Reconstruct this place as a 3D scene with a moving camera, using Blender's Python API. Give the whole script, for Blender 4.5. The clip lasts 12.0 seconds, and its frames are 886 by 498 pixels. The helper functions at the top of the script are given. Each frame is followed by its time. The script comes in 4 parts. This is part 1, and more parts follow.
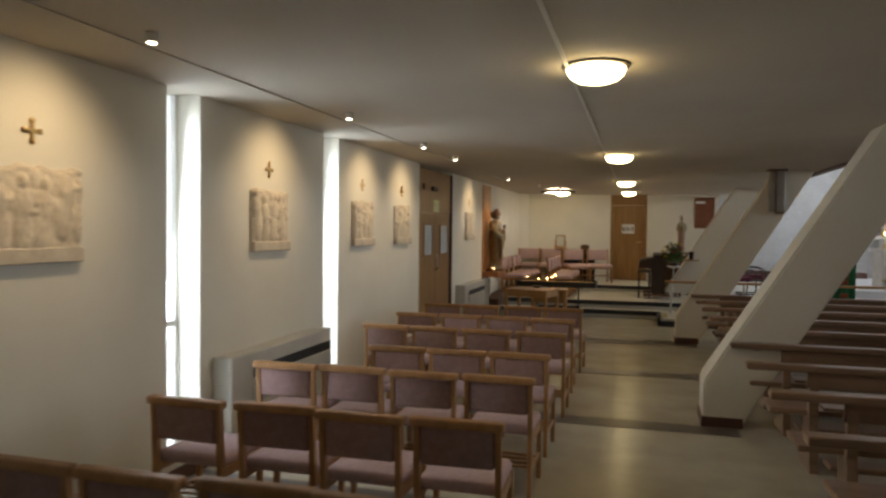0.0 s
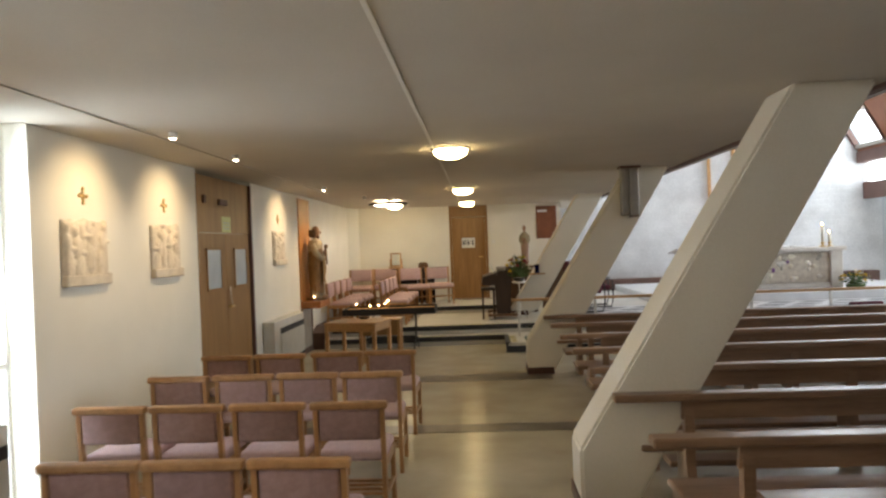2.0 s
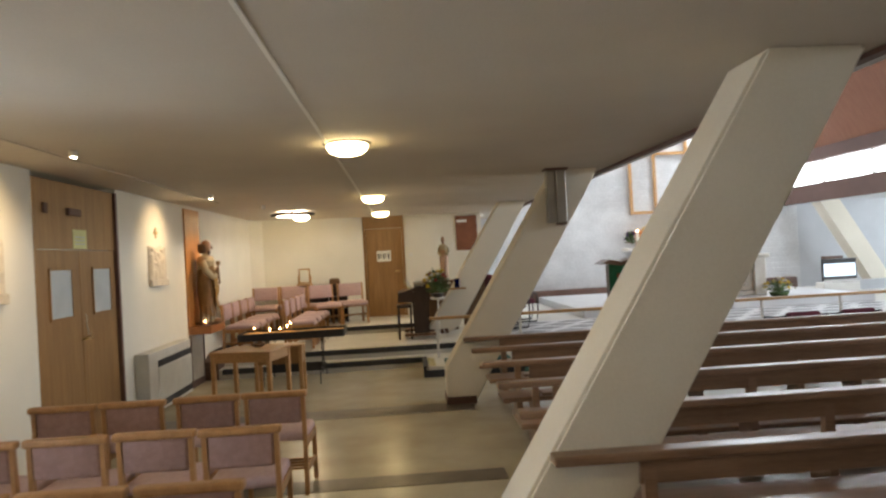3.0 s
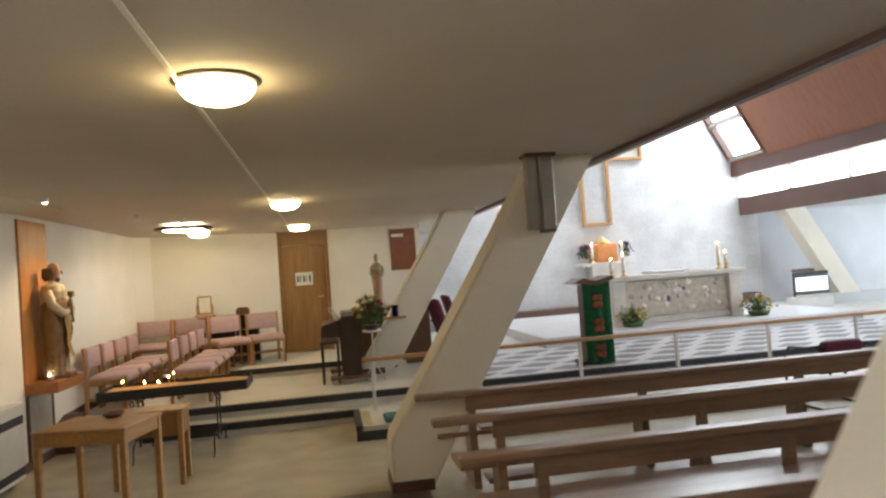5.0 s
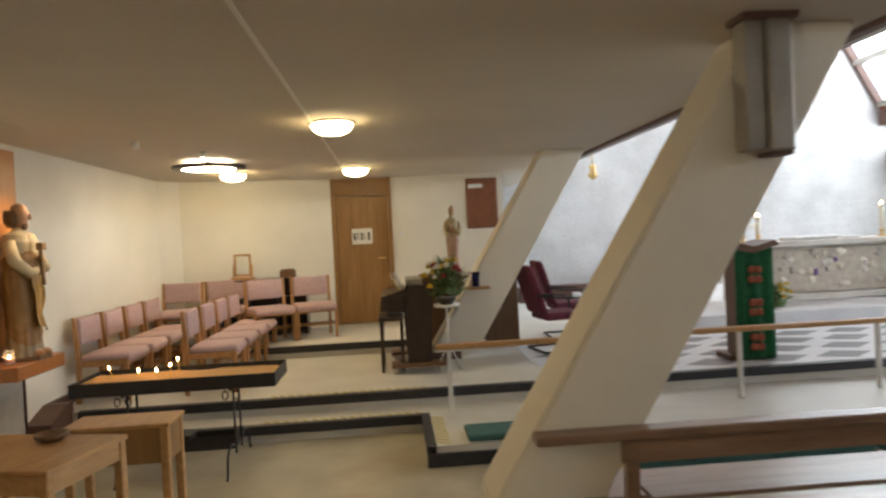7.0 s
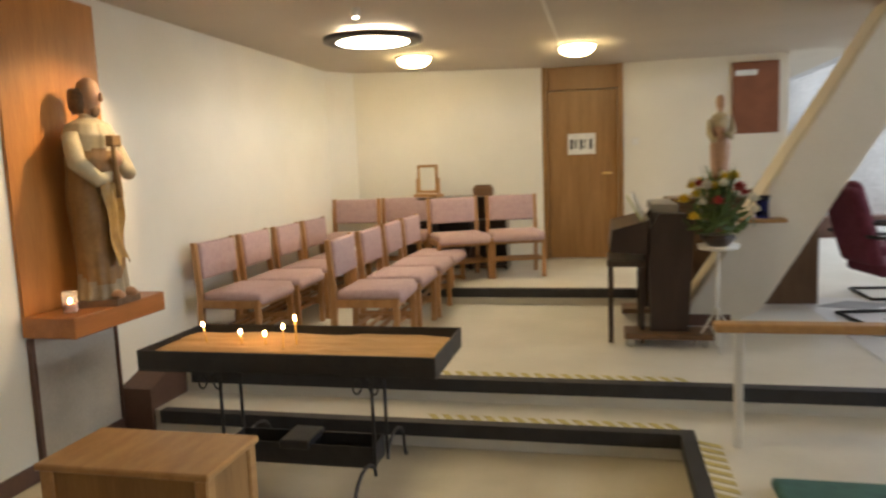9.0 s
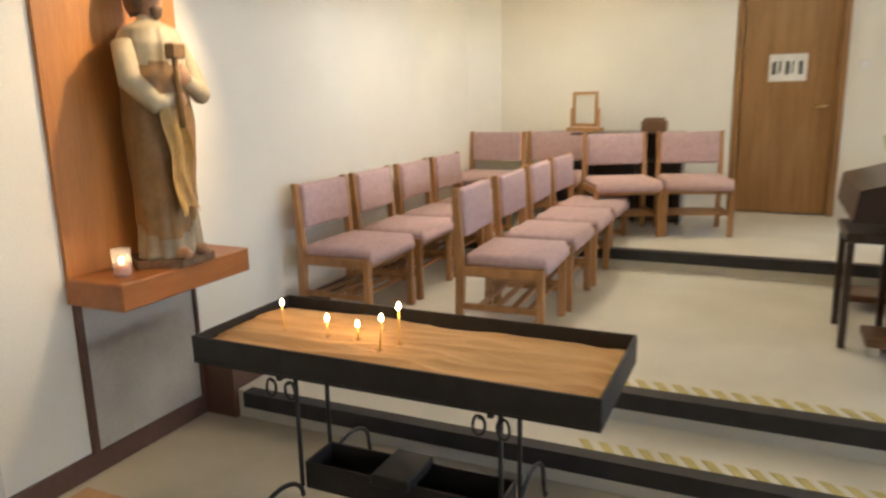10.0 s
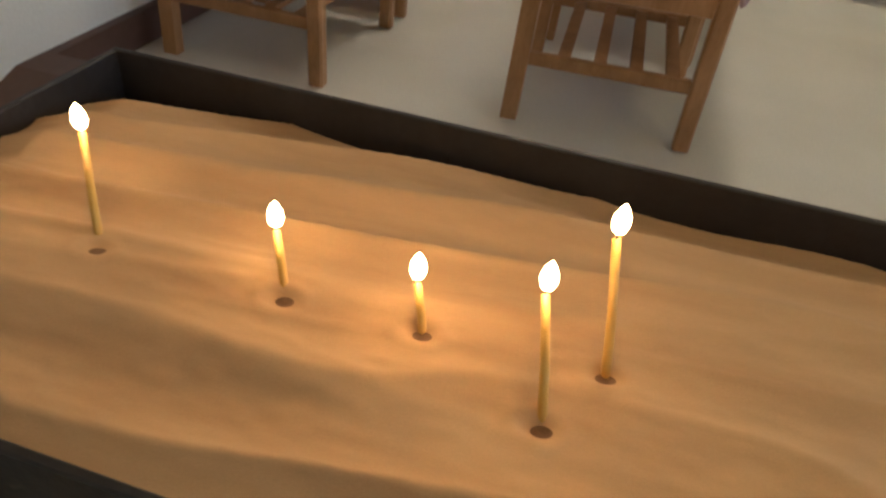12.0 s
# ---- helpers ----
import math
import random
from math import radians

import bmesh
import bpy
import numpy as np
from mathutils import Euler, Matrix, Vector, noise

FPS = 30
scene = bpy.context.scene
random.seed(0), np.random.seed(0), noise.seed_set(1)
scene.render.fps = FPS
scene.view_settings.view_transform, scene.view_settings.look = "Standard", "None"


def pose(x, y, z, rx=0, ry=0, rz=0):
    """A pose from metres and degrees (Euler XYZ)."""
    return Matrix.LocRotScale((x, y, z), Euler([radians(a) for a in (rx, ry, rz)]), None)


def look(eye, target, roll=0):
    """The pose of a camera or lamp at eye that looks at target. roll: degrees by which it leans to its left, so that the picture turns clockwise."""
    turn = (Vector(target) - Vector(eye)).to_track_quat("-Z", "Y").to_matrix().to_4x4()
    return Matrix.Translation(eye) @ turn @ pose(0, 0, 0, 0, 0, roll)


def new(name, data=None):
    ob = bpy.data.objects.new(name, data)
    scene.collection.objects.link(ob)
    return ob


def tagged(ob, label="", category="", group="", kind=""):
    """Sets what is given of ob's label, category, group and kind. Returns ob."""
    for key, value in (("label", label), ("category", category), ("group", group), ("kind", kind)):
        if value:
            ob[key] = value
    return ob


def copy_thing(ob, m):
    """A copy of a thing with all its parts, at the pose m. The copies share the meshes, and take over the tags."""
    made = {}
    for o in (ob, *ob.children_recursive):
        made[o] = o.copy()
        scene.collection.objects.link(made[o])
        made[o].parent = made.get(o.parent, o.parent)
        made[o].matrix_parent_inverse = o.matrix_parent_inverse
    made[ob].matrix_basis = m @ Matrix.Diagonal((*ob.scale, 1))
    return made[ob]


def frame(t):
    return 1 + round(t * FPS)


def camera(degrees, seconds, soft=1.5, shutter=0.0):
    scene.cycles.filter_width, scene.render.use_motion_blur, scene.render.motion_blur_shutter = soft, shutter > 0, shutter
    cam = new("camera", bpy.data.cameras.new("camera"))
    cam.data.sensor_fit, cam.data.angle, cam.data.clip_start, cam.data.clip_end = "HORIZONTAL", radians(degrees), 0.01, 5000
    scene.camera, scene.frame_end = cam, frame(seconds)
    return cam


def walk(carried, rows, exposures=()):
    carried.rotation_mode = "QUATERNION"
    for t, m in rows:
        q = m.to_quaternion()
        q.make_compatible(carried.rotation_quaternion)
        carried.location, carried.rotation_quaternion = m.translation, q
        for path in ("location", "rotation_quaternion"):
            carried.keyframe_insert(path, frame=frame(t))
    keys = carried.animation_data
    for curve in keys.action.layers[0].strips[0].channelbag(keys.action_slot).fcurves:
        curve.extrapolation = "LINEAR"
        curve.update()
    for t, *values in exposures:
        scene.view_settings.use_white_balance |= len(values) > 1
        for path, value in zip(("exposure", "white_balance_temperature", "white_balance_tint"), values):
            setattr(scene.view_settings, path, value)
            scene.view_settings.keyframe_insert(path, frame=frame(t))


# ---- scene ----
cam = camera(64.3, 12.0, soft=2.4, shutter=0.5)
PATH = [
    (0, (3.063, -1.551, 1.782), (2.529, 0.375, 1.724), 0.6),
    (0.5, (2.994, -1.039, 1.784), (2.613, 0.923, 1.736), 0.7),
    (1, (2.96, -0.485, 1.795), (2.825, 1.51, 1.741), -1.0),
    (1.5, (3.022, 0.066, 1.8), (2.942, 2.064, 1.813), -2.3),
    (2, (3.061, 0.677, 1.779), (2.957, 2.674, 1.769), -2.2),
    (2.5, (3.161, 1.248, 1.782), (3.231, 3.247, 1.805), -2.6),
    (4.5, (3.242, 3.754, 1.763), (3.417, 5.747, 1.75), -3.8),
    (5, (3.246, 4.348, 1.811), (3.571, 6.32, 1.868), -4.2),
    (5.5, (3.258, 4.967, 1.79), (3.457, 6.956, 1.84), -4.5),
    (6, (3.229, 5.626, 1.769), (3.386, 7.619, 1.762), -3.3),
    (6.5, (3.263, 6.174, 1.747), (3.505, 8.159, 1.722), -3.4),
    (7, (3.246, 6.839, 1.753), (3.39, 8.834, 1.718), -2.9),
    (9, (3.052, 9.357, 1.639), (2.603, 11.291, 1.402), -2.2),
    (9.5, (2.944, 9.951, 1.647), (2.261, 11.807, 1.349), -2.0),
    (10, (2.671, 10.502, 1.632), (1.852, 12.276, 1.209), -1.3),
    (10.5, (2.448, 11.010, 1.585), (1.509, 12.680, 1.010), -1.0),
    (11, (1.764, 11.740, 1.413), (0.985, 13.405, 0.622), 1.6),
    (11.5, (1.453, 12.108, 1.236), (0.976, 13.741, 0.184), 5.4),
    (12, (1.425, 12.224, 1.192), (1.058, 13.766, -0.028), 6.4),
]
walk(cam, [(t, look(eye, target, roll)) for t, eye, target, roll in PATH],
     [(0, -0.18, 6500, 10), (0.5, -0.1, 6500, 10), (1, 0.18, 6500, 10), (1.5, 0.5, 6500, 10), (2, 0.6, 6550, 10), (4.5, 0.75, 6500, 10), (7, 0.75, 6500, 10), (9, 0.85, 6450, 10),
      (9.5, 0.9, 6250, 10), (10.5, 1.1, 5450, 10), (11, 0.95, 5300, 10), (11.5, 0.75, 5200, 10), (12, 0.45, 5500, 10)])

# world and daylight
world = bpy.data.worlds.new("sky")
scene.world = world
world.use_nodes = True
wn = world.node_tree
sky = wn.nodes.new("ShaderNodeTexSky")
sky.sky_type, sky.sun_disc = "NISHITA", False
sky.sun_elevation, sky.sun_rotation = radians(40), radians(80)
wn.nodes["Background"].inputs[1].default_value = 0.12
wn.links.new(sky.outputs[0], wn.nodes["Background"].inputs[0])
SKY_W, DOME_E, SPOT_W, WINDOW_E = 215, 20.5, 32, 5.0


def area(name, eye, target, w, h, watts, colour):
    d = bpy.data.lights.new(name, "AREA")
    d.shape, d.size, d.size_y, d.energy, d.color = "RECTANGLE", w, h, watts, colour
    ob = new(name, d)
    ob.matrix_world = look(eye, target)
    return ob


def spot(name, eye, target, watts, colour, degrees, soft=0.7):
    d = bpy.data.lights.new(name, "SPOT")
    d.energy, d.color, d.spot_size, d.spot_blend, d.shadow_soft_size = watts, colour, radians(degrees), soft, 0.03
    ob = new(name, d)
    ob.matrix_world = look(eye, target)
    return ob


area("skylight_east", (13.0, 20.3, 6.0), (9.5, 20.6, 2.6), 1.5, 3.4, SKY_W, (0.86, 0.94, 1.0))
area("skylight_west", (7.0, 20.3, 6.0), (10.0, 20.6, 2.4), 1.5, 3.4, SKY_W * 0.35, (0.86, 0.94, 1.0))
area("clerestory_light", (14.05, 12.5, 3.42), (9, 12.5, 1.6), 16.0, 0.45, SKY_W * 0.7, (0.86, 0.94, 1.0))
for y0, y1 in ((2.53, 2.90), (4.97, 5.34)):
    area("window_light", (-0.22, (y0 + y1) / 2, 1.4), (2, (y0 + y1) / 2, 1.2), y1 - y0 - 0.05, 2.3, 16, (0.80, 0.90, 1.0))

# materials


def mat(name, a, b=None, rough=0.6, scale=8.0, bump=0.1, metal=0.0, fine=60.0, stretch=(1, 1, 1), detail=4.0, mix=(0.35, 0.65), rand=0.0, spec=0.5):
    m = bpy.data.materials.new(name)
    m.use_nodes = True
    n, l = m.node_tree.nodes, m.node_tree.links
    p = n["Principled BSDF"]
    p.inputs["Roughness"].default_value = rough
    p.inputs["Metallic"].default_value = metal
    p.inputs["Specular IOR Level"].default_value = spec
    if b is None:
        b = tuple(c * 0.82 for c in a)
    co = n.new("ShaderNodeTexCoord")
    mp = n.new("ShaderNodeMapping")
    mp.inputs["Scale"].default_value = stretch
    l.new(co.outputs["Object"], mp.inputs[0])
    t1 = n.new("ShaderNodeTexNoise")
    t1.inputs["Scale"].default_value, t1.inputs["Detail"].default_value = scale, detail
    t2 = n.new("ShaderNodeTexNoise")
    t2.inputs["Scale"].default_value, t2.inputs["Detail"].default_value = fine, 3.0
    l.new(mp.outputs[0], t1.inputs[0])
    l.new(mp.outputs[0], t2.inputs[0])
    r = n.new("ShaderNodeValToRGB")
    r.color_ramp.elements[0].position, r.color_ramp.elements[1].position = mix
    r.color_ramp.elements[0].color, r.color_ramp.elements[1].color = (*b, 1), (*a, 1)
    ad = n.new("ShaderNodeMath")
    ad.operation = "MULTIPLY_ADD"
    ad.inputs[1].default_value = 0.35
    l.new(t2.outputs[0], ad.inputs[0])
    sc = n.new("ShaderNodeMath")
    sc.operation = "MULTIPLY"
    sc.inputs[1].default_value = 0.65
    l.new(t1.outputs[0], sc.inputs[0])
    l.new(sc.outputs[0], ad.inputs[2])
    l.new(ad.outputs[0], r.inputs[0])
    col = r.outputs[0]
    if rand:
        oi = n.new("ShaderNodeObjectInfo")
        mr = n.new("ShaderNodeMapRange")
        mr.inputs[3].default_value, mr.inputs[4].default_value = 1 - rand, 1 + rand
        l.new(oi.outputs["Random"], mr.inputs[0])
        hs = n.new("ShaderNodeHueSaturation")
        l.new(mr.outputs[0], hs.inputs["Value"])
        l.new(col, hs.inputs["Color"])
        col = hs.outputs[0]
    l.new(col, p.inputs["Base Color"])
    if bump:
        bp = n.new("ShaderNodeBump")
        bp.inputs["Strength"].default_value, bp.inputs["Distance"].default_value = bump, 0.01
        l.new(ad.outputs[0], bp.inputs["Height"])
        l.new(bp.outputs[0], p.inputs["Normal"])
    return m


def glow(name, colour, strength):
    m = bpy.data.materials.new(name)
    m.use_nodes = True
    n, l = m.node_tree.nodes, m.node_tree.links
    n.remove(n["Principled BSDF"])
    e = n.new("ShaderNodeEmission")
    e.inputs[0].default_value, e.inputs[1].default_value = (*colour, 1), strength
    l.new(e.outputs[0], n["Material Output"].inputs[0])
    return m


def glass(name, colour, rough=0.0):
    m = bpy.data.materials.new(name)
    m.use_nodes = True
    p = m.node_tree.nodes["Principled BSDF"]
    p.inputs["Base Color"].default_value = (*colour, 1)
    p.inputs["Transmission Weight"].default_value = 1.0
    p.inputs["Roughness"].default_value = rough
    return m


def painted_brick(name, colour):
    m = mat(name, colour, tuple(c * 0.72 for c in colour), 0.75, 1.6, 0.0, fine=18)
    n, l = m.node_tree.nodes, m.node_tree.links
    co = n.new("ShaderNodeTexCoord")
    mp = n.new("ShaderNodeMapping")
    mp.inputs["Rotation"].default_value = (radians(90), 0, 0)
    l.new(co.outputs["Object"], mp.inputs[0])
    bt = n.new("ShaderNodeTexBrick")
    bt.inputs["Scale"].default_value = 1.0
    bt.inputs["Brick Width"].default_value, bt.inputs["Row Height"].default_value = 0.44, 0.15
    bt.inputs["Mortar Size"].default_value = 0.012
    bt.inputs["Color1"].default_value, bt.inputs["Color2"].default_value = (0.7, 0.7, 0.7, 1), (1, 1, 1, 1)
    bt.inputs["Mortar"].default_value = (0.1, 0.1, 0.1, 1)
    l.new(mp.outputs[0], bt.inputs[0])
    bp = n.new("ShaderNodeBump")
    bp.inputs["Strength"].default_value, bp.inputs["Distance"].default_value = 0.55, 0.015
    l.new(bt.outputs[0], bp.inputs["Height"])
    l.new(bp.outputs[0], n["Principled BSDF"].inputs["Normal"])
    return m


M_WALL = mat("cream_plaster", (0.80, 0.76, 0.67), (0.72, 0.68, 0.59), 0.8, 1.2, 0.25, fine=90)
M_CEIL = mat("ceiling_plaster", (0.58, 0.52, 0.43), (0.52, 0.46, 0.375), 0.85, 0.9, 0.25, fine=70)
M_PIL = mat("pillar_paint", (0.82, 0.76, 0.65), (0.74, 0.68, 0.57), 0.65, 1.4, 0.2, fine=60)
M_FLOOR = mat("terrazzo_cream", (0.60, 0.55, 0.43), (0.46, 0.41, 0.31), 0.24, 2.0, 0.04, fine=130)
M_STEP = mat("terrazzo_pale", (0.72, 0.70, 0.64), (0.60, 0.58, 0.52), 0.4, 2.2, 0.05, fine=130)
M_STRIP = mat("dark_floor_strip", (0.17, 0.14, 0.11), (0.10, 0.08, 0.065), 0.35, 4, 0.08, fine=90)
M_NOSE = mat("black_nosing", (0.030, 0.030, 0.036), (0.018, 0.018, 0.020), 0.6, 9, 0.2, fine=100)
M_OAK = mat("oak_door", (0.34, 0.185, 0.068), (0.235, 0.12, 0.041), 0.42, 3, 0.1, fine=30, stretch=(6, 6, 0.5))
M_ORANGE = mat("orange_veneer", (0.52, 0.22, 0.055), (0.38, 0.15, 0.035), 0.4, 2.5, 0.06, fine=24, stretch=(5, 5, 0.5))
M_SHELF = mat("shelf_veneer", (0.40, 0.155, 0.045), (0.29, 0.105, 0.028), 0.4, 2.5, 0.06, fine=24, stretch=(5, 0.5, 5))
M_REDWAX = mat("amber_wax", (0.50, 0.22, 0.12), (0.42, 0.17, 0.09), 0.5, 20, 0.05)
M_BEECH = mat("chair_beech", (0.46, 0.25, 0.105), (0.33, 0.165, 0.062), 0.42, 6, 0.08, fine=40, stretch=(3, 3, 1), rand=0.08)
M_TABLE = mat("table_beech", (0.52, 0.30, 0.12), (0.38, 0.20, 0.075), 0.4, 4, 0.08, fine=30, stretch=(6, 1, 6))
M_PEW = mat("pew_wood", (0.33, 0.205, 0.130), (0.205, 0.120, 0.072), 0.3, 3, 0.1, fine=26, stretch=(0.6, 6, 6), rand=0.1)
M_PINK = mat("pink_fabric", (0.56, 0.405, 0.405), (0.46, 0.325, 0.325), 0.95, 30, 0.35, fine=260, rand=0.07)
# the pink fabric again, darkened for the shade on the row chairs' backs
M_PINK_SHADE = mat("shaded_pink_fabric", (0.37, 0.235, 0.215), (0.29, 0.18, 0.165), 0.95, 30, 0.35, fine=260, rand=0.1)
M_PURPLE = mat("maroon_fabric", (0.16, 0.030, 0.055), (0.10, 0.018, 0.032), 0.9, 22, 0.3, fine=220)
M_BLACK = mat("black_iron", (0.025, 0.023, 0.024), (0.014, 0.013, 0.013), 0.5, 12, 0.25, fine=80)
# stretched streaks mix darker sand with painted shade between the ridges
M_SAND = mat("sand", (0.72, 0.47, 0.235), (0.50, 0.295, 0.13), 0.95, 2.6, 0.12, fine=420, stretch=(1, 6.0, 1), mix=(0.30, 0.68))
# darker sand colour, painting the shade in the hollows round the tapers
M_SAND_SHADE = mat("shaded_sand", (0.30, 0.175, 0.085), (0.18, 0.10, 0.05), 0.95, 30, 0.2, fine=300)
M_WAX = mat("candle_wax", (0.80, 0.52, 0.12), (0.72, 0.42, 0.08), 0.45, 20, 0.05)
M_IVORY = mat("ivory_wax", (0.82, 0.78, 0.66), (0.75, 0.70, 0.56), 0.5, 20, 0.05)
M_FLAME = glow("flame", (1.0, 0.56, 0.20), 48)
M_DOME = glow("lamp_glass", (1.0, 0.77, 0.37), DOME_E)
M_DISC = glow("disc_glass", (1.0, 0.82, 0.58), 14)
M_SPOTG = glow("spot_glass", (1.0, 0.85, 0.6), 18)
M_SKYG = glow("bright_sky", (0.86, 0.94, 1.0), WINDOW_E)
M_PLATE_SHADOW = mat("lamp_plate_shadow", (0.20, 0.165, 0.12), (0.16, 0.13, 0.095), 0.5, 12, 0.05)
M_RIM = mat("dark_rim", (0.05, 0.035, 0.03), None, 0.4, 12, 0.05)
M_WHITE = mat("white_enamel", (0.76, 0.74, 0.70), (0.68, 0.66, 0.62), 0.4, 5, 0.04)
M_HEAT = mat("heater_steel", (0.62, 0.60, 0.55), (0.55, 0.53, 0.48), 0.45, 5, 0.04)
M_PLASTERC = mat("relief_plaster", (0.70, 0.62, 0.50), (0.54, 0.46, 0.36), 0.7, 11, 0.3, fine=50)
M_GREYMET = mat("grey_metal", (0.36, 0.33, 0.29), (0.28, 0.26, 0.23), 0.45, 5, 0.05, metal=0.3)
M_STEEL = mat("steel", (0.55, 0.54, 0.52), None, 0.3, 20, 0.03, metal=0.9)
M_BRASS = mat("brass", (0.75, 0.52, 0.22), None, 0.3, 20, 0.03, metal=0.9)
M_BROWN = mat("brown_board", (0.26, 0.095, 0.045), (0.20, 0.07, 0.032), 0.7, 6, 0.1, fine=120)
M_ROOF = mat("roof_boards", (0.30, 0.125, 0.066), (0.24, 0.095, 0.05), 0.6, 3, 0.15, fine=30, stretch=(1, 5, 1))
M_BEAM = mat("roof_beam", (0.14, 0.075, 0.06), None, 0.6, 3, 0.1)
M_ALTW = painted_brick("white_painted_brick", (0.70, 0.70, 0.70))
M_GREYW = mat("grey_wall", (0.56, 0.57, 0.59), (0.48, 0.49, 0.51), 0.8, 1.5, 0.2)
M_STONE = mat("altar_stone", (0.72, 0.68, 0.62), (0.58, 0.53, 0.47), 0.5, 4, 0.1, fine=60)
M_MOSAIC = mat("altar_relief", (0.62, 0.55, 0.45), (0.42, 0.36, 0.29), 0.6, 9, 0.4, fine=40)
M_MARBLE = mat("white_marble", (0.74, 0.74, 0.74), (0.62, 0.62, 0.63), 0.3, 2.5, 0.03, fine=30)
M_SLATE = mat("dark_marble", (0.15, 0.15, 0.16), (0.085, 0.085, 0.09), 0.3, 4, 0.05, fine=40, rand=0.2)
M_GREEN = mat("green_cloth", (0.026, 0.19, 0.075), (0.016, 0.12, 0.045), 0.85, 16, 0.25, fine=200)
M_MOTIF = mat("red_motif", (0.30, 0.075, 0.03), None, 0.8, 20, 0.2)
M_TEAL = mat("teal_kneeler", (0.055, 0.155, 0.15), (0.04, 0.11, 0.105), 0.9, 16, 0.25, fine=200)
M_YELLOW = mat("hazard_yellow", (0.58, 0.50, 0.20), (0.42, 0.36, 0.14), 0.6, 16, 0.1)
M_PAPER = mat("white_paper", (0.82, 0.82, 0.80), None, 0.7, 9, 0.02)
M_INK = mat("dark_ink", (0.05, 0.05, 0.06), None, 0.7, 9, 0.02)
M_NOTE = mat("yellow_note", (0.62, 0.62, 0.30), None, 0.7, 9, 0.02)
M_ROBE = mat("brown_robe", (0.27, 0.155, 0.055), (0.18, 0.098, 0.032), 0.55, 9, 0.2, fine=40)
M_GILT = mat("gilded_hem", (0.46, 0.29, 0.085), (0.34, 0.20, 0.055), 0.45, 14, 0.2, fine=50)
M_TUNIC = mat("grey_tunic", (0.30, 0.255, 0.18), (0.21, 0.175, 0.115), 0.6, 9, 0.2, fine=40)
M_CREAM = mat("cream_sleeve", (0.52, 0.45, 0.30), (0.40, 0.34, 0.22), 0.55, 9, 0.2, fine=40)
M_SKIN = mat("painted_face", (0.42, 0.25, 0.15), (0.34, 0.19, 0.11), 0.5, 14, 0.1)
M_HAIR = mat("painted_hair", (0.17, 0.10, 0.055), (0.10, 0.058, 0.03), 0.6, 30, 0.3)
M_ROSE = mat("rose_robe", (0.50, 0.33, 0.24), (0.40, 0.25, 0.17), 0.55, 9, 0.2, fine=40)
M_LEAF = mat("leaves", (0.10, 0.17, 0.04), (0.05, 0.10, 0.022), 0.6, 12, 0.2, rand=0.2)
M_PETY = mat("yellow_petals", (0.75, 0.52, 0.03), None, 0.6, 20, 0.2)
M_PETW = mat("white_petals", (0.80, 0.78, 0.66), None, 0.6, 20, 0.2)
M_PETR = mat("red_petals", (0.36, 0.035, 0.03), None, 0.6, 20, 0.2)
M_PETV = mat("violet_petals", (0.20, 0.09, 0.26), None, 0.6, 20, 0.2)
M_DKWOOD = mat("dark_piano_wood", (0.045, 0.026, 0.020), (0.028, 0.016, 0.012), 0.3, 3, 0.06, fine=30, stretch=(4, 4, 1))
M_MIDWOOD = mat("mid_brown_wood", (0.16, 0.085, 0.04), (0.11, 0.055, 0.026), 0.4, 3, 0.06, fine=30, stretch=(4, 4, 1))
M_SKIRT = mat("brown_skirting", (0.13, 0.065, 0.045), (0.09, 0.045, 0.03), 0.5, 3, 0.08, fine=30)
M_COPPER = mat("tabernacle_copper", (0.62, 0.25, 0.09), None, 0.35, 14, 0.1, metal=0.6)
M_BLUE = glass("blue_glass", (0.03, 0.05, 0.42), 0.1)
M_CLEAR = glass("clear_glass", (0.95, 0.95, 0.95), 0.02)
M_CLEAR.node_tree.nodes["Principled BSDF"].inputs["Transmission Weight"].default_value = 0.0
M_CLEAR.node_tree.nodes["Principled BSDF"].inputs["Alpha"].default_value = 0.16
M_PANE = glass("window_glass", (0.93, 0.97, 1.0), 0.05)
M_FROST = mat("frosted_pane", (0.60, 0.64, 0.66), (0.52, 0.56, 0.58), 0.25, 4, 0.02)
M_BRICKP = mat("pale_panel", (0.47, 0.43, 0.37), (0.38, 0.345, 0.295), 0.6, 5, 0.1)
M_MIRROR = mat("mirror_glass", (0.80, 0.80, 0.74), (0.80, 0.80, 0.74), 0.03, 3, 0.0, metal=1.0)
M_SCREEN = glow("screen", (0.72, 0.88, 1.0), 1.3)

# mesh helpers


def box(bm, x0, y0, z0, x1, y1, z1, bevel=0.0, seg=1):
    vs = [bm.verts.new((x, y, z)) for z in (z0, z1) for y in (y0, y1) for x in (x0, x1)]
    fs = [bm.faces.new([vs[i] for i in q]) for q in ((0, 2, 3, 1), (4, 5, 7, 6), (0, 1, 5, 4), (2, 6, 7, 3), (0, 4, 6, 2), (1, 3, 7, 5))]
    if bevel:
        es = list({e for f in fs for e in f.edges})
        bmesh.ops.bevel(bm, geom=es, offset=bevel, segments=seg, affect="EDGES", profile=0.5)
    return vs


def boxm(x0, y0, z0, x1, y1, z1, bevel=0.0, seg=1):
    bm = bmesh.new()
    box(bm, x0, y0, z0, x1, y1, z1, bevel, seg)
    return bm


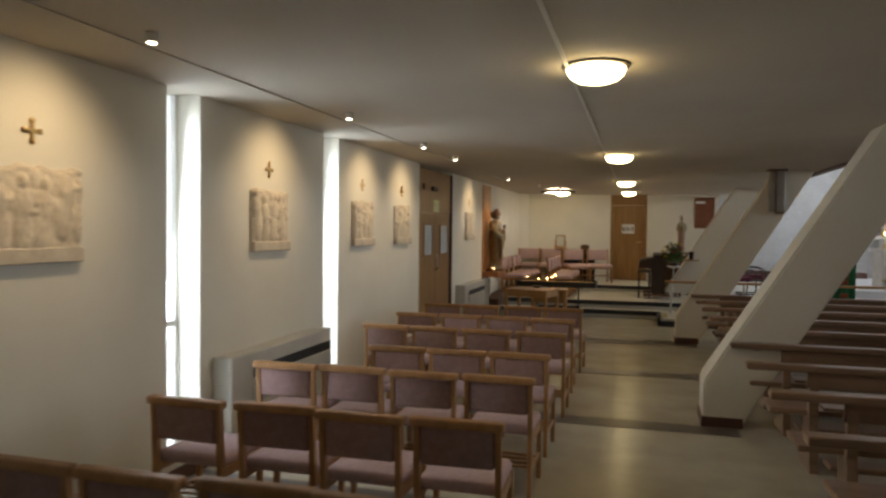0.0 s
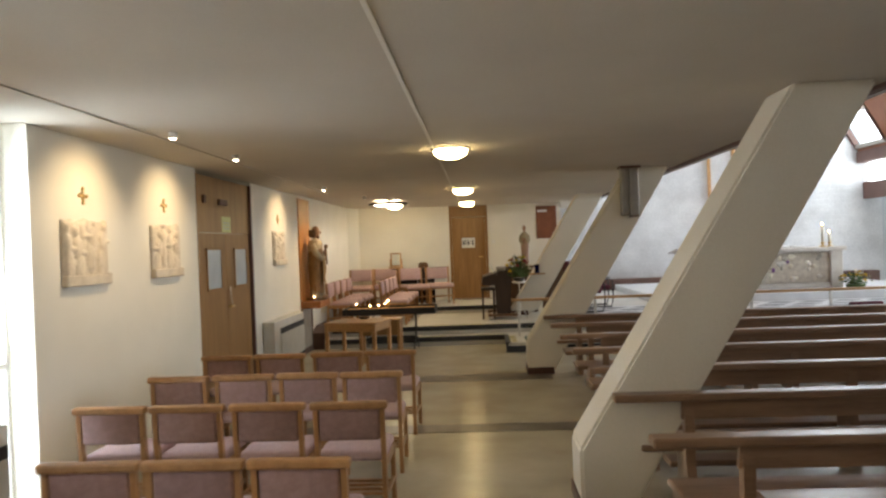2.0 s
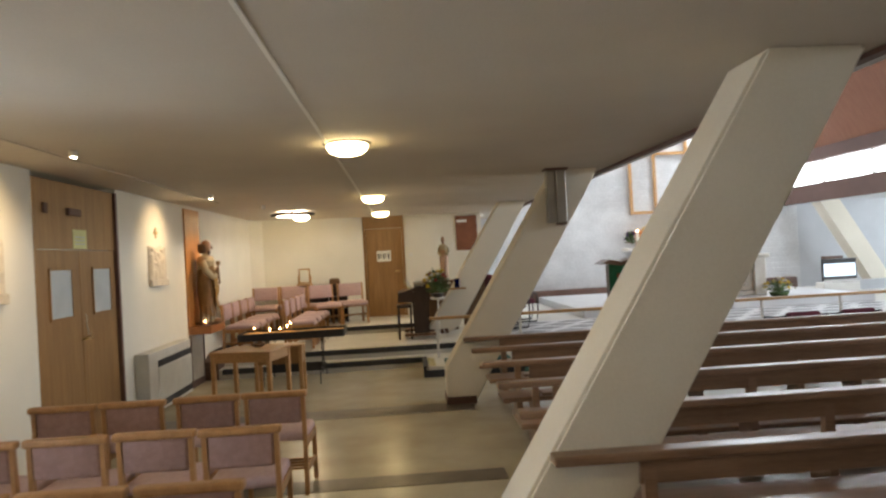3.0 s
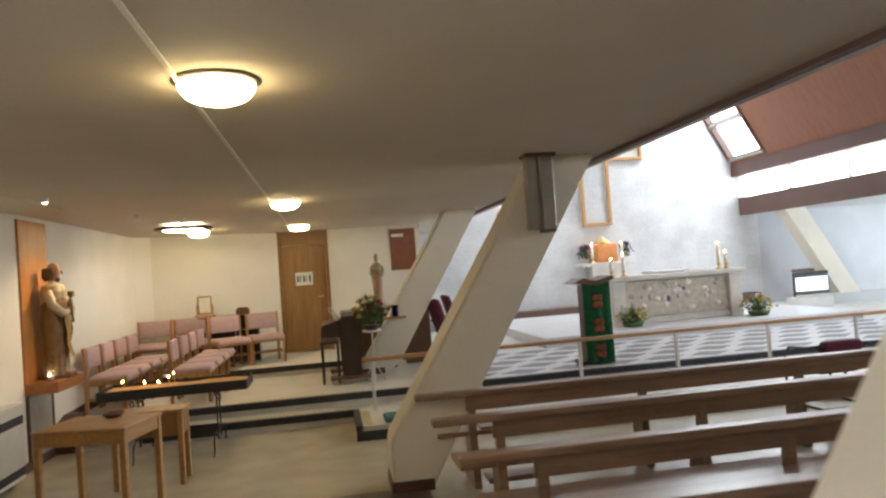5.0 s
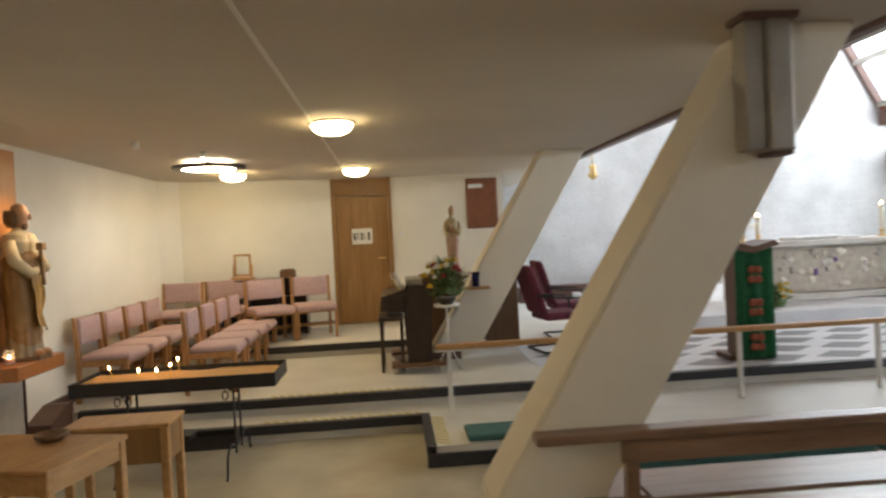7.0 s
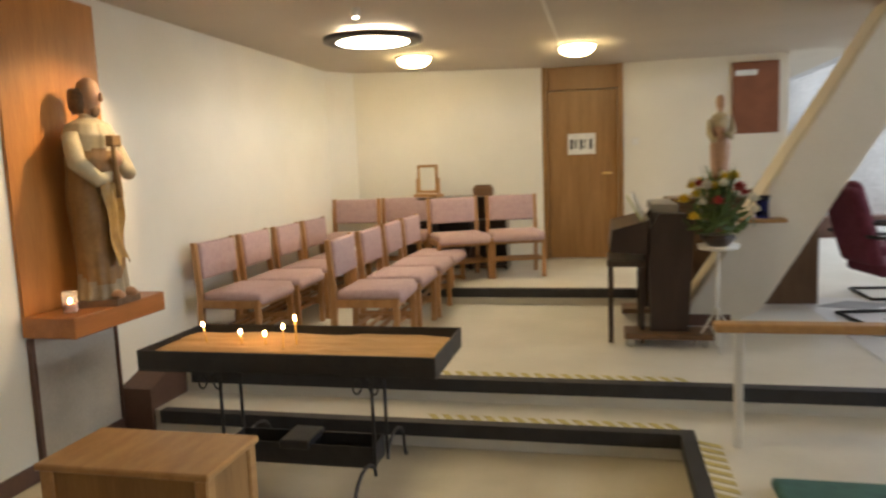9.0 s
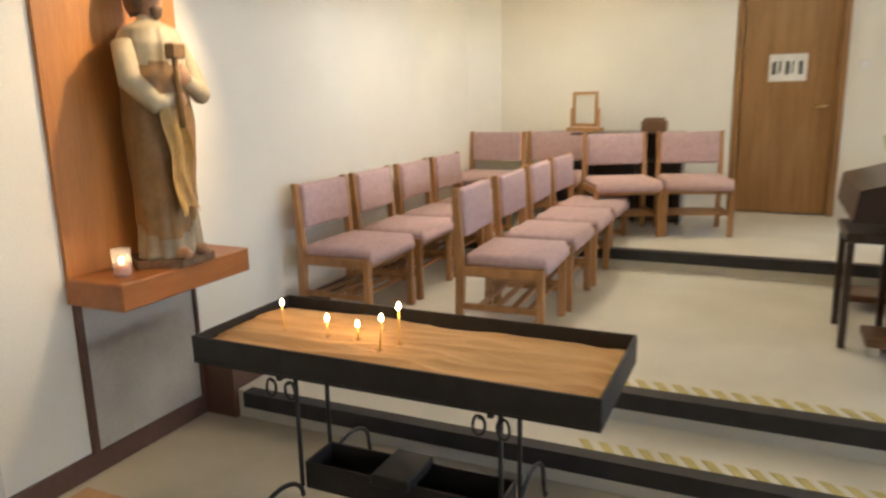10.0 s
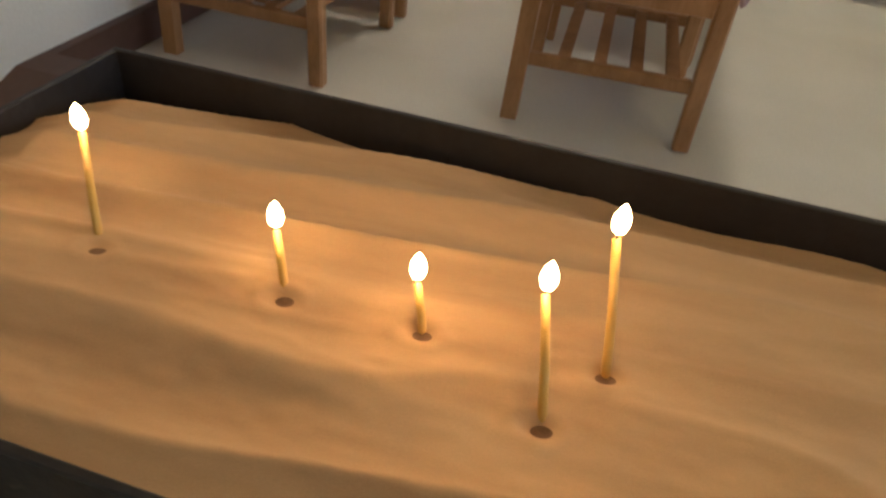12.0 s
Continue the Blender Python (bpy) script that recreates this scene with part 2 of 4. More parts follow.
def prism(bm, pts, axis, a, b):
    """Extrudes a flat outline along an axis from a to b."""
    def at(p, v):
        return {"x": (v, p[0], p[1]), "y": (p[0], v, p[1]), "z": (p[0], p[1], v)}[axis]
    lo = [bm.verts.new(at(p, a)) for p in pts]
    hi = [bm.verts.new(at(p, b)) for p in pts]
    bm.faces.new(lo)
    bm.faces.new(hi[::-1])
    for i in range(len(pts)):
        j = (i + 1) % len(pts)
        bm.faces.new((lo[j], lo[i], hi[i], hi[j]))
    bmesh.ops.recalc_face_normals(bm, faces=bm.faces)
    return bm


def tube(bm, pts, r, seg=8):
    """A round bar along a line of points."""
    pts = [Vector(p) for p in pts]
    rings = []
    for i, p in enumerate(pts):
        d = (pts[min(i + 1, len(pts) - 1)] - pts[max(i - 1, 0)]).normalized()
        u = d.cross(Vector((0.31, 0.17, 0.93))).normalized()
        w = d.cross(u)
        rr = r[i] if isinstance(r, (list, tuple)) else r
        rings.append([bm.verts.new(p + (u * math.cos(k * math.tau / seg) + w * math.sin(k * math.tau / seg)) * rr) for k in range(seg)])
    for a, b in zip(rings, rings[1:]):
        for k in range(seg):
            f = bm.faces.new((a[k], a[(k + 1) % seg], b[(k + 1) % seg], b[k]))
            f.smooth = True
    bm.faces.new(rings[0][::-1])
    bm.faces.new(rings[-1])
    return bm


def lathe(bm, prof, seg=24, centre=(0, 0, 0), sx=1.0, sy=1.0, smooth=True, mi=0):
    """Turns a profile of (radius, height) about the upright axis."""
    c = Vector(centre)
    rings = [[bm.verts.new(c + Vector((math.cos(k * math.tau / seg) * r * sx, math.sin(k * math.tau / seg) * r * sy, z))) for k in range(seg)] for r, z in prof]
    for a, b in zip(rings, rings[1:]):
        for k in range(seg):
            f = bm.faces.new((a[k], a[(k + 1) % seg], b[(k + 1) % seg], b[k]))
            f.smooth, f.material_index = smooth, mi
    for ring in (rings[0][::-1], rings[-1]):
        f = bm.faces.new(ring)
        f.material_index = mi
    return bm


def part(name, bm, material, parent=None, label=""):
    me = bpy.data.meshes.new(name)
    if bm.faces:
        bmesh.ops.recalc_face_normals(bm, faces=bm.faces)
    bm.to_mesh(me)
    bm.free()
    for m in (material if isinstance(material, (list, tuple)) else [material]):
        me.materials.append(m)
    ob = new(name, me)
    ob.parent = parent
    return tagged(ob, label)


def thing(name, label, category, m=None, group="", kind=""):
    ob = tagged(new(name), label, category, group, kind)
    if m is not None:
        ob.matrix_basis = m
    return ob


def struct(name, bm, material, label, category):
    return tagged(part(name, bm, material), label, category, "", "structure")


# structure
H = 2.73
bm = bmesh.new()
box(bm, -0.3, -4, -0.3, 20, 22, 0.0)
floor = struct("floor", bm, M_FLOOR, "polished cream terrazzo floor with dark strips", "floor")
for y0, y1 in ((0.30, 0.58), (2.62, 2.9), (4.98, 5.25), (7.35, 7.64), (9.86, 10.30)):
    part("floor_strip", boxm(0.0, y0, 0.0, 3.95, y1, 0.004), M_STRIP, floor, "dark inlaid floor strip")

W1, W2, D1 = (2.53, 2.90), (4.97, 5.34), (8.20, 10.03)
bm = bmesh.new()
for a, b in ((-4, W1[0]), (W1[1], W2[0]), (W2[1], D1[0]), (D1[1], 18.4)):
    box(bm, -0.3, a, 0, 0, b, H)
for w in (W1, W2):
    box(bm, -0.3, w[0], 0, 0, w[1], 0.14)
struct("wall_west", bm, M_WALL, "cream plaster side wall with slit windows", "wall")
bm = bmesh.new()
prism(bm, [(0.0, 16.95), (0.22, 17.28), (2.33, 17.92), (2.33, 18.4), (0.0, 18.4)], "z", 0.3, H)
box(bm, 3.27, 17.98, 0.3, 5.05, 18.4, H)
box(bm, 2.33, 18.06, 0.3, 3.27, 18.4, H)
struct("wall_north", bm, M_WALL, "cream plaster end wall of the side aisle", "wall")
bm = bmesh.new()
box(bm, 4.8, 18.4, 0.3, 5.05, 21.5, H)
struct("wall_return", bm, M_ALTW, "white painted brick return wall", "wall")
bm = bmesh.new()
prism(bm, [(4.8, 0.0), (14.6, 0.0), (14.6, 3.2), (14.0, 4.0), (10.0, 11.2), (6.0, 4.0), (4.8, 4.0)], "y", 21.5, 21.8)
struct("wall_altar", bm, M_ALTW, "white painted rough brick wall behind the altar", "wall")
bm = bmesh.new()
box(bm, -0.3, -4.3, 0, 20, -4, H)
prism(bm, [(5.75, H), (14.3, H), (14.3, 3.2), (14.0, 4.0), (10.0, 11.2), (6.0, 4.0), (5.75, 4.0)], "y", -4.3, -4.0)
struct("wall_south", bm, M_WALL, "cream plaster back wall", "wall")
bm = bmesh.new()
box(bm, 20, -4.3, 0, 20.3, 21.8, H)
box(bm, 14.6, 21.5, 0, 20, 21.8, H)
struct("wall_east", bm, M_GREYW, "grey wall of the far aisle", "wall")
# assumed, unseen windows with area lamps, added to brighten the far aisle
for i, y in enumerate((9.9, 13.0, 16.1, 19.2)):
    wo = thing("window_%d" % (6 + i), "assumed tall slit window, added to brighten the far aisle", "window", kind="structure")
    bm = bmesh.new()
    box(bm, 19.94, y - 0.24, 0.14, 20.0, y - 0.2, H)
    box(bm, 19.94, y + 0.2, 0.14, 20.0, y + 0.24, H)
    part("window_frame", bm, M_WHITE, wo)
    part("sky_pane", boxm(19.97, y - 0.2, 0.14, 19.99, y + 0.2, H), M_SKYG, wo, "bright daylight")
    area("window_light", (19.9, y, 1.4), (17, y, 1.2), 0.4, 2.4, 90, (0.80, 0.90, 1.0))
bm = bmesh.new()
box(bm, -0.3, -4.3, H, 5.76, 18.4, H + 0.3)
box(bm, 4.8, 18.4, H, 5.76, 21.8, H + 0.3)
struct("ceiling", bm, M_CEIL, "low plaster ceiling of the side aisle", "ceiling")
bm = bmesh.new()
box(bm, 0.0, -4.0, H - 0.010, 0.55, 12.4, H - 0.002, 0.0)
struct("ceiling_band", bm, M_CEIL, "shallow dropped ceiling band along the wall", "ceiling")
bm = bmesh.new()
box(bm, 14.25, -4.3, H, 20.3, 21.8, H + 0.3)
struct("ceiling_east", bm, M_GREYW, "low ceiling of the far aisle", "ceiling")
bm = bmesh.new()
for s in (1, -1):
    def sx(x):
        return 10 + s * (x - 10)
    for ya, yb, za, zb in ((-4.0, 19.95, 4.0, 11.2), (19.95, 21.5, 4.0, 4.1), (19.95, 21.5, 8.0, 11.2)):
        xa, xb = 14 - (za - 4) / 1.8, 14 - (zb - 4) / 1.8
        prism(bm, [(sx(xa), za), (sx(xb), zb), (sx(xb + 0.25), zb), (sx(xa + 0.25), za)], "y", ya, yb)
struct("ceiling_roof", bm, M_ROOF, "steep red-brown boarded nave roof", "roof")
for s in (1, -1):
    wp = thing("window_%d" % (3 if s > 0 else 4), "bright roof skylight beside the altar wall", "skylight", kind="structure")
    bm = bmesh.new()
    for z in (4.14, 5.05, 6.2, 7.96):
        x = 14 - (z - 4) / 1.8
        x = 10 + s * (x + 0.02 - 10)
        box(bm, x - 0.06, 19.95, z - 0.06, x + 0.06, 21.5, z + 0.06)
    part("window_frame", bm, M_GREYMET, wp)
    for ya, yb in ((19.95, 20.03), (21.40, 21.49)):
        bm = bmesh.new()
        prism(bm, [(10 + s * 3.90, 4.1), (10 + s * 1.74, 8.0), (10 + s * 1.90, 8.0), (10 + s * 4.06, 4.1)], "y", ya, yb)
        part("edge_bar", bm, M_BEAM, wp, "dark edge bar")
    bm = bmesh.new()
    vs = [bm.verts.new((10 + s * (14 - (z - 4) / 1.8 + 0.24 - 10), y, z)) for z, y in ((4.1, 19.95), (4.1, 21.5), (8.0, 21.5), (8.0, 19.95))]
    bm.faces.new(vs)
    part("sky_pane", bm, M_SKYG, wp, "bright sky")
# clerestory on the far side, and the solid upstand on the near side
bm = bmesh.new()
box(bm, 14.1, -4, H - 0.08, 14.25, 21.5, 3.12)
struct("trim_fascia", bm, M_BEAM, "dark brown fascia board", "fascia")
bm = bmesh.new()
box(bm, 13.95, -4, 3.68, 14.35, 21.5, 4.0)
struct("trim_beam", bm, M_BEAM, "dark brown roof beam", "beam")
cw = thing("window_5", "long clerestory window band above the far aisle", "window", kind="structure")
bm = bmesh.new()
for i in range(14):
    box(bm, 14.14, -4 + i * 1.95, 3.12, 14.22, -3.94 + i * 1.95, 3.68)
part("window_frame", bm, M_WHITE, cw)
part("sky_pane", boxm(14.24, -4, 3.12, 14.26, 21.5, 3.68), M_SKYG, cw, "bright sky")
bm = bmesh.new()
box(bm, 5.76, -4, H + 0.004, 5.95, 21.5, 4.05)
struct("wall_upstand", bm, M_ALTW, "white upstand wall under the nave roof", "wall")
struct("trim_edge", boxm(5.72, -4, H - 0.03, 5.79, 18.0, H + 0.002), M_BEAM, "dark trim along the ceiling edge", "trim")

# slit windows
for i, w in enumerate((W1, W2)):
    wo = thing("window_%d" % (i + 1), "tall narrow slit window, bright with daylight", "window", kind="structure")
    bm = bmesh.new()
    for a in (w[0], w[1] - 0.025):
        box(bm, -0.25, a, 0.14, -0.19, a + 0.025, H)
    box(bm, -0.25, w[0] + 0.025, 0.14, -0.19, w[1] - 0.025, 0.17)
    box(bm, -0.25, w[0] + 0.025, 1.05, -0.19, w[1] - 0.025, 1.09)
    part("window_frame", bm, M_WHITE, wo)
    p = part("pane", boxm(-0.228, w[0] + 0.025, 0.17, -0.222, w[1] - 0.025, H), M_PANE, wo)
    p.visible_shadow = False
    part("sky_pane", boxm(-0.34, w[0] - 0.1, 0.1, -0.33, w[1] + 0.1, H), M_SKYG, wo, "bright daylight")

# platforms and steps
bm = bmesh.new()
box(bm, 0, 13.2, 0, 3.47, 13.62, 0.15)
box(bm, 3.47, 12.2, 0, 16, 13.62, 0.15)
struct("floor_step_low", bm, M_STEP, "low pale terrazzo step", "step")
struct("floor_platform", boxm(0, 13.57, 0, 16, 21.5, 0.30), M_STEP, "raised pale terrazzo platform", "floor")
struct("floor_upper", boxm(0, 15.9, 0.30, 3.75, 18.0, 0.45), M_STEP, "pale upper floor before the door", "floor")
dais = struct("floor_dais", boxm(6.9, 16.3, 0.30, 13.2, 21.5, 0.47, 0.01), M_MARBLE, "white marble altar dais", "dais")
bm = bmesh.new()
box(bm, 0.28, 13.165, 0.075, 3.44, 13.24, 0.156)
box(bm, 3.435, 12.20, 0.075, 3.51, 13.24, 0.158)
box(bm, 3.435, 12.165, -0.0, 5.2, 12.20, 0.10)
struct("trim_nosing_low", bm, M_NOSE, "black rubber step nosing", "nosing")
struct("trim_nosing_high", boxm(0.28, 13.535, 0.225, 14.0, 13.62, 0.306), M_NOSE, "black rubber step nosing", "nosing")
struct("trim_nosing_upper", boxm(0.28, 15.865, 0.375, 3.76, 15.94, 0.456), M_NOSE, "black rubber step nosing", "nosing")


def hazard(name, x0, x1, y0, y1, z, step, along="x"):
    bm = bmesh.new()
    n = int((x1 - x0) / step) if along == "x" else int((y1 - y0) / step)
    for i in range(n):
        if along == "x":
            a = x0 + i * step
            prism(bm, [(a, y0), (a + step * 0.5, y0), (a + step * 0.5 - 0.05, y1), (a - 0.05, y1)], "z", z, z + 0.003)
        else:
            a = y0 + i * step
            prism(bm, [(x0, a), (x1, a - 0.05), (x1, a + step * 0.5 - 0.05), (x0, a + step * 0.5)], "z", z, z + 0.003)
    tagged(part(name, bm, M_YELLOW), "worn yellow diagonal safety stripes on the step", "safety stripes", "", "stuff")


hazard("safety_stripes", 2.05, 3.5, 13.245, 13.33, 0.15, 0.085)
hazard("safety_stripes", 2.05, 3.6, 13.625, 13.72, 0.30, 0.085)
hazard("safety_stripes", 3.515, 3.62, 12.3, 13.2, 0.15, 0.085, "y")

bm = bmesh.new()
for a, b in ((-4, D1[0]), (D1[1], 13.17)):
    box(bm, 0, a, 0, 0.02, b, 0.10)
prism(bm, [(13.17, 0), (13.17, 0.29), (13.5, 0.40), (13.6, 0.40), (13.6, 0)], "x", 0, 0.22)
box(bm, 0, 13.6, 0.30, 0.03, 16.95, 0.40)
struct("baseboard", bm, M_SKIRT, "dark brown wooden skirting", "skirting")

# slanted pillars
for i, y in enumerate((5.27, 10.2, 15.13)):
    z0 = 0.3 if i == 2 else 0.0
    po = thing("pillar", "cream painted slanted concrete pillar", "pillar", group="slanted pillars", kind="structure")
    bm = bmesh.new()
    prism(bm, [(3.66, z0), (3.66, 0.42), (5.09, H), (5.62, H), (4.22, 0.42), (3.99, z0)], "y", y, y + 0.43)
    bmesh.ops.bevel(bm, geom=[e for e in bm.edges], offset=0.02, segments=2, affect="EDGES")
    part("shaft", bm, M_PIL, po)
    part("plinth", boxm(3.645, y - 0.012, z0, 4.00, y + 0.442, z0 + 0.09), M_SKIRT, po, "brown skirting")
for y in (5.27, 10.2, 15.13, 20.06):
    bm = bmesh.new()
    prism(bm, [(16.34, 0), (16.34, 0.42), (14.94, H), (14.38, H), (15.78, 0.42), (16.01, 0)], "y", y, y + 0.43)
    po2 = thing("pillar", "pale slanted concrete pillar of the far aisle", "pillar", group="slanted pillars", kind="structure")
    part("shaft", bm, M_PIL, po2)
# duct on the middle pillar
dk = thing("wall_duct", "grey metal cable duct against the pillar head", "duct")
part("channel", boxm(4.955, 10.07, 2.09, 5.05, 10.198, 2.72, 0.006), M_GREYMET, dk)
part("casing", boxm(5.055, 10.04, 2.08, 5.175, 10.198, 2.72, 0.01), M_GREYMET, dk)
part("foot", boxm(5.065, 10.05, 2.06, 5.165, 10.19, 2.08), M_BEAM, dk)
part("cap", boxm(4.93, 10.02, 2.70, 5.20, 10.199, 2.729), M_BEAM, dk)

# ceiling lamps
def dome(x, y):
    o = thing("ceiling_light", "round glass dome ceiling light on a back plate with painted shadow ring, lit", "ceiling light", pose(x, y, H), "ceiling lights")
    # flush back plate; its dark colour also paints the shadow ring round the glass
    bm = bmesh.new()
    lathe(bm, [(0.03, -0.002), (0.196, -0.002), (0.198, -0.006), (0.150, -0.014)], 40)
    part("rim", bm, M_PLATE_SHADOW, o, "back plate, darkened as the shadow ring round the dome")
    bm = bmesh.new()
    lathe(bm, [(0.15, -0.012)] + [(0.168 * math.cos(a) ** 0.8, -0.022 - 0.084 * math.sin(a)) for a in [k * 1.55 / 12 for k in range(13)]], 40)
    part("diffuser", bm, M_DOME, o, "glowing warm glass dome")


for p in ((2.81, 2.62), (2.81, 7.61), (2.81, 12.65), (2.81, 16.4), (1.19, 16.41)):
    dome(*p)
o = thing("ceiling_light", "flat round lit disc with a dark rim under the ceiling", "ceiling light", pose(1.24, 14.95, H))
bm = bmesh.new()
lathe(bm, [(0.36, -0.05), (0.40, -0.055), (0.40, -0.085), (0.36, -0.09)], 40)
part("rim", bm, M_RIM, o)
bm = bmesh.new()
lathe(bm, [(0.365, -0.07), (0.36, -0.087), (0.2, -0.094), (0.02, -0.096)], 40)
part("diffuser", bm, M_DISC, o)
bm = bmesh.new()
tube(bm, [(0, 0, 0), (0, 0, -0.06)], 0.03)
part("stem", bm, M_RIM, o)
bm = bmesh.new()
lathe(bm, [(0.035, -0.049), (0.2, -0.049), (0.34, -0.052)], 40)
part("upper_glass", bm, M_DISC, o, "glowing upper face")
cond = struct("trim_conduit", boxm(2.64, -4, H - 0.010, 2.662, 16.4, H - 0.001), M_WALL, "painted cable conduit on the ceiling", "conduit")


# chairs
def chair_model(framed):
    c = thing("chair", "", "chair")
    for sx in (-1, 1):
        x = sx * 0.215
        bm = bmesh.new()
        prism(bm, [(-0.25, 0), (-0.21, 0), (-0.195, 0.42), (-0.225, 0.805), (-0.255, 0.805), (-0.235, 0.42)], "x", x - 0.015, x + 0.015)
        part("back_leg", bm, M_BEECH, c)
        part("front_leg", boxm(x - 0.016, 0.17, 0, x + 0.016, 0.21, 0.42, 0.005), M_BEECH, c)
        part("side_rail", boxm(x - 0.012, -0.205, 0.355, x + 0.012, 0.17, 0.415, 0.003), M_BEECH, c)
        part("stretcher", boxm(x - 0.010, -0.215, 0.16, x + 0.010, 0.17, 0.195, 0.003), M_BEECH, c)
    part("front_rail", boxm(-0.20, 0.175, 0.355, 0.20, 0.20, 0.415, 0.003), M_BEECH, c)
    for k in range(4):
        y = -0.14 + k * 0.085
        part("shelf_slat", boxm(-0.204, y, 0.17, 0.204, y + 0.03, 0.185), M_BEECH, c)
    bm = bmesh.new()
    box(bm, -0.222, -0.20, 0.405, 0.222, 0.235, 0.475, 0.028, 3)
    for v in bm.verts:
        if v.co.z > 0.46:
            v.co.z += 0.012 * (1 - (v.co.x / 0.23) ** 2)
        if v.co.y > 0.21:
            v.co.z -= 0.028
    for f in bm.faces:
        f.smooth = True
    part("seat", bm, M_PINK, c, "pink upholstered seat")
    bm = bmesh.new()
    z1 = 0.775 if framed else 0.80
    box(bm, -0.198, -0.262, 0.555, 0.198, -0.205, z1, 0.02, 3)
    for v in bm.verts:
        v.co.y -= 0.02 * (1 - (v.co.x / 0.2) ** 2) + (v.co.z - 0.53) * 0.04 - 0.02
    for f in bm.faces:
        f.smooth = True
    part("backrest", bm, M_PINK_SHADE if framed else M_PINK, c, "pink upholstered back, darkened for shade" if framed else "pink upholstered back pad")
    if framed:
        bm = bmesh.new()
        box(bm, -0.250, -0.290, 0.752, 0.250, -0.222, 0.80, 0.014, 2)
        for v in bm.verts:
            v.co.y += 0.02 * (v.co.x / 0.25) ** 2
            v.co.z += 0.006 * (v.co.x / 0.25) ** 2
        part("top_rail", bm, M_BEECH, c)
    return c


def seats(model, label, group, places):
    tagged(model, label, "chair", group)
    for i, m in enumerate(places):
        if i == 0:
            model.matrix_basis = m
        else:
            copy_thing(model, m)


rnd = random.Random(4)
places = []
for y in (0.80, 1.90, 3.03, 3.94, 5.14, 6.20, 7.29):
    for k in range(4):
        if abs(y - 3.94) < 0.05 and k == 0:
            continue
        places.append(pose(0.615 + k * 0.52 + rnd.uniform(-0.012, 0.012), y + 0.25 + rnd.uniform(-0.025, 0.025), 0, 0, 0, rnd.uniform(-2, 2)))
seats(chair_model(True), "beech chair with pink upholstered seat and back", "chairs in rows", places)
places = []
for k in range(4):
    places.append(pose(0.39, 14.20 + k * 0.635, 0.3, 0, 0, -90 + rnd.uniform(-2, 2)))
for k in range(4):
    places.append(pose(1.39, 14.28 + k * 0.64, 0.3, 0, 0, -90 + rnd.uniform(-3, 3)))
for x, y, a in ((0.30, 16.72, 182), (0.88, 16.84, 188), (1.56, 16.55, 206), (2.12, 16.78, 196)):
    places.append(pose(x, y, 0.45, 0, 0, a))
wide = chair_model(False)
for ch in wide.children:
    ch.data.transform(Matrix.Diagonal((1.22, 1.12, 1.0, 1.0)))
for ch in wide.children:
    if ch.name.startswith(("back_leg", "backrest")):
        for v in ch.data.vertices:
            if v.co.z > 0.45:
                v.co.z = 0.45 + (v.co.z - 0.45) * 1.10
seats(wide, "beech chair with pink upholstered seat and back pad", "chairs on the platform", places)


# pews
def pew_model():
    p = thing("pew", "", "pew")
    L = 5.6
    part("top_rail", boxm(0, -0.055, 0.745, L, 0.065, 0.795, 0.012, 2), M_PEW, p)
    bm = bmesh.new()
    prism(bm, [(0.00, 0.625), (0.025, 0.625), (0.005, 0.745), (-0.02, 0.745)], "x", 0.42, L)
    part("back_board", bm, M_PEW, p)
    bm = bmesh.new()
    box(bm, 0.18, 0.055, 0.405, L, 0.43, 0.445, 0.01, 2)
    part("seat", bm, M_PEW, p)
    for x in (0.44, 1.95, 3.45, 4.95):
        bm = bmesh.new()
        prism(bm, [(-0.06, 0), (0.36, 0), (0.36, 0.07), (0.20, 0.10), (0.20, 0.35), (0.40, 0.405), (0.06, 0.405), (0.045, 0.745), (-0.015, 0.745), (0.0, 0.40)], "x", x, x + 0.06)
        part("support", bm, M_PEW, p)
    part("kneeler", boxm(0.5, -0.36, 0.12, L, -0.16, 0.16, 0.008), M_PEW, p)
    part("book_shelf", boxm(0.5, -0.17, 0.50, L, 0.0, 0.52, 0.004), M_PEW, p)
    return p


pm = pew_model()
tagged(pm, "long dark brown polished wooden pew", "pew", "rows of pews")
for i in range(9):
    m = pose(3.87, 10.12 - 0.986 * i, 0)
    if i == 0:
        pm.matrix_basis = m
    else:
        copy_thing(pm, m)

# double oak door in the side wall
d = thing("door_1", "closed double oak door with two glass panes", "door", kind="structure")
yc = (D1[0] + D1[1]) / 2
part("frame", boxm(-0.09, D1[1] - 0.05, 0.0, 0.012, D1[1], H - 0.055), M_BEAM, d)
part("frame", boxm(-0.09, D1[0], 0.0, 0.006, D1[0] + 0.04, H - 0.055), M_OAK, d)
part("overpanel", boxm(-0.06, D1[0] + 0.04, 2.03, -0.015, D1[1] - 0.05, H - 0.055), M_OAK, d)
for a, b, p0, p1 in ((D1[0] + 0.045, yc - 0.003, 8.50, 8.92), (yc + 0.003, D1[1] - 0.055, 9.40, 9.82)):
    leaf = part("leaf", boxm(-0.07, a, 0.01, -0.025, b, 2.025, 0.003), M_OAK, d)
    part("pane", boxm(-0.03, p0, 1.38, -0.020, p1, 1.83), M_FROST, leaf, "frosted glass pane")
    bm = bmesh.new()
    box(bm, -0.03, p0 - 0.02, 1.36, -0.012, p1 + 0.02, 1.38)
    box(bm, -0.03, p0 - 0.02, 1.83, -0.012, p1 + 0.02, 1.85)
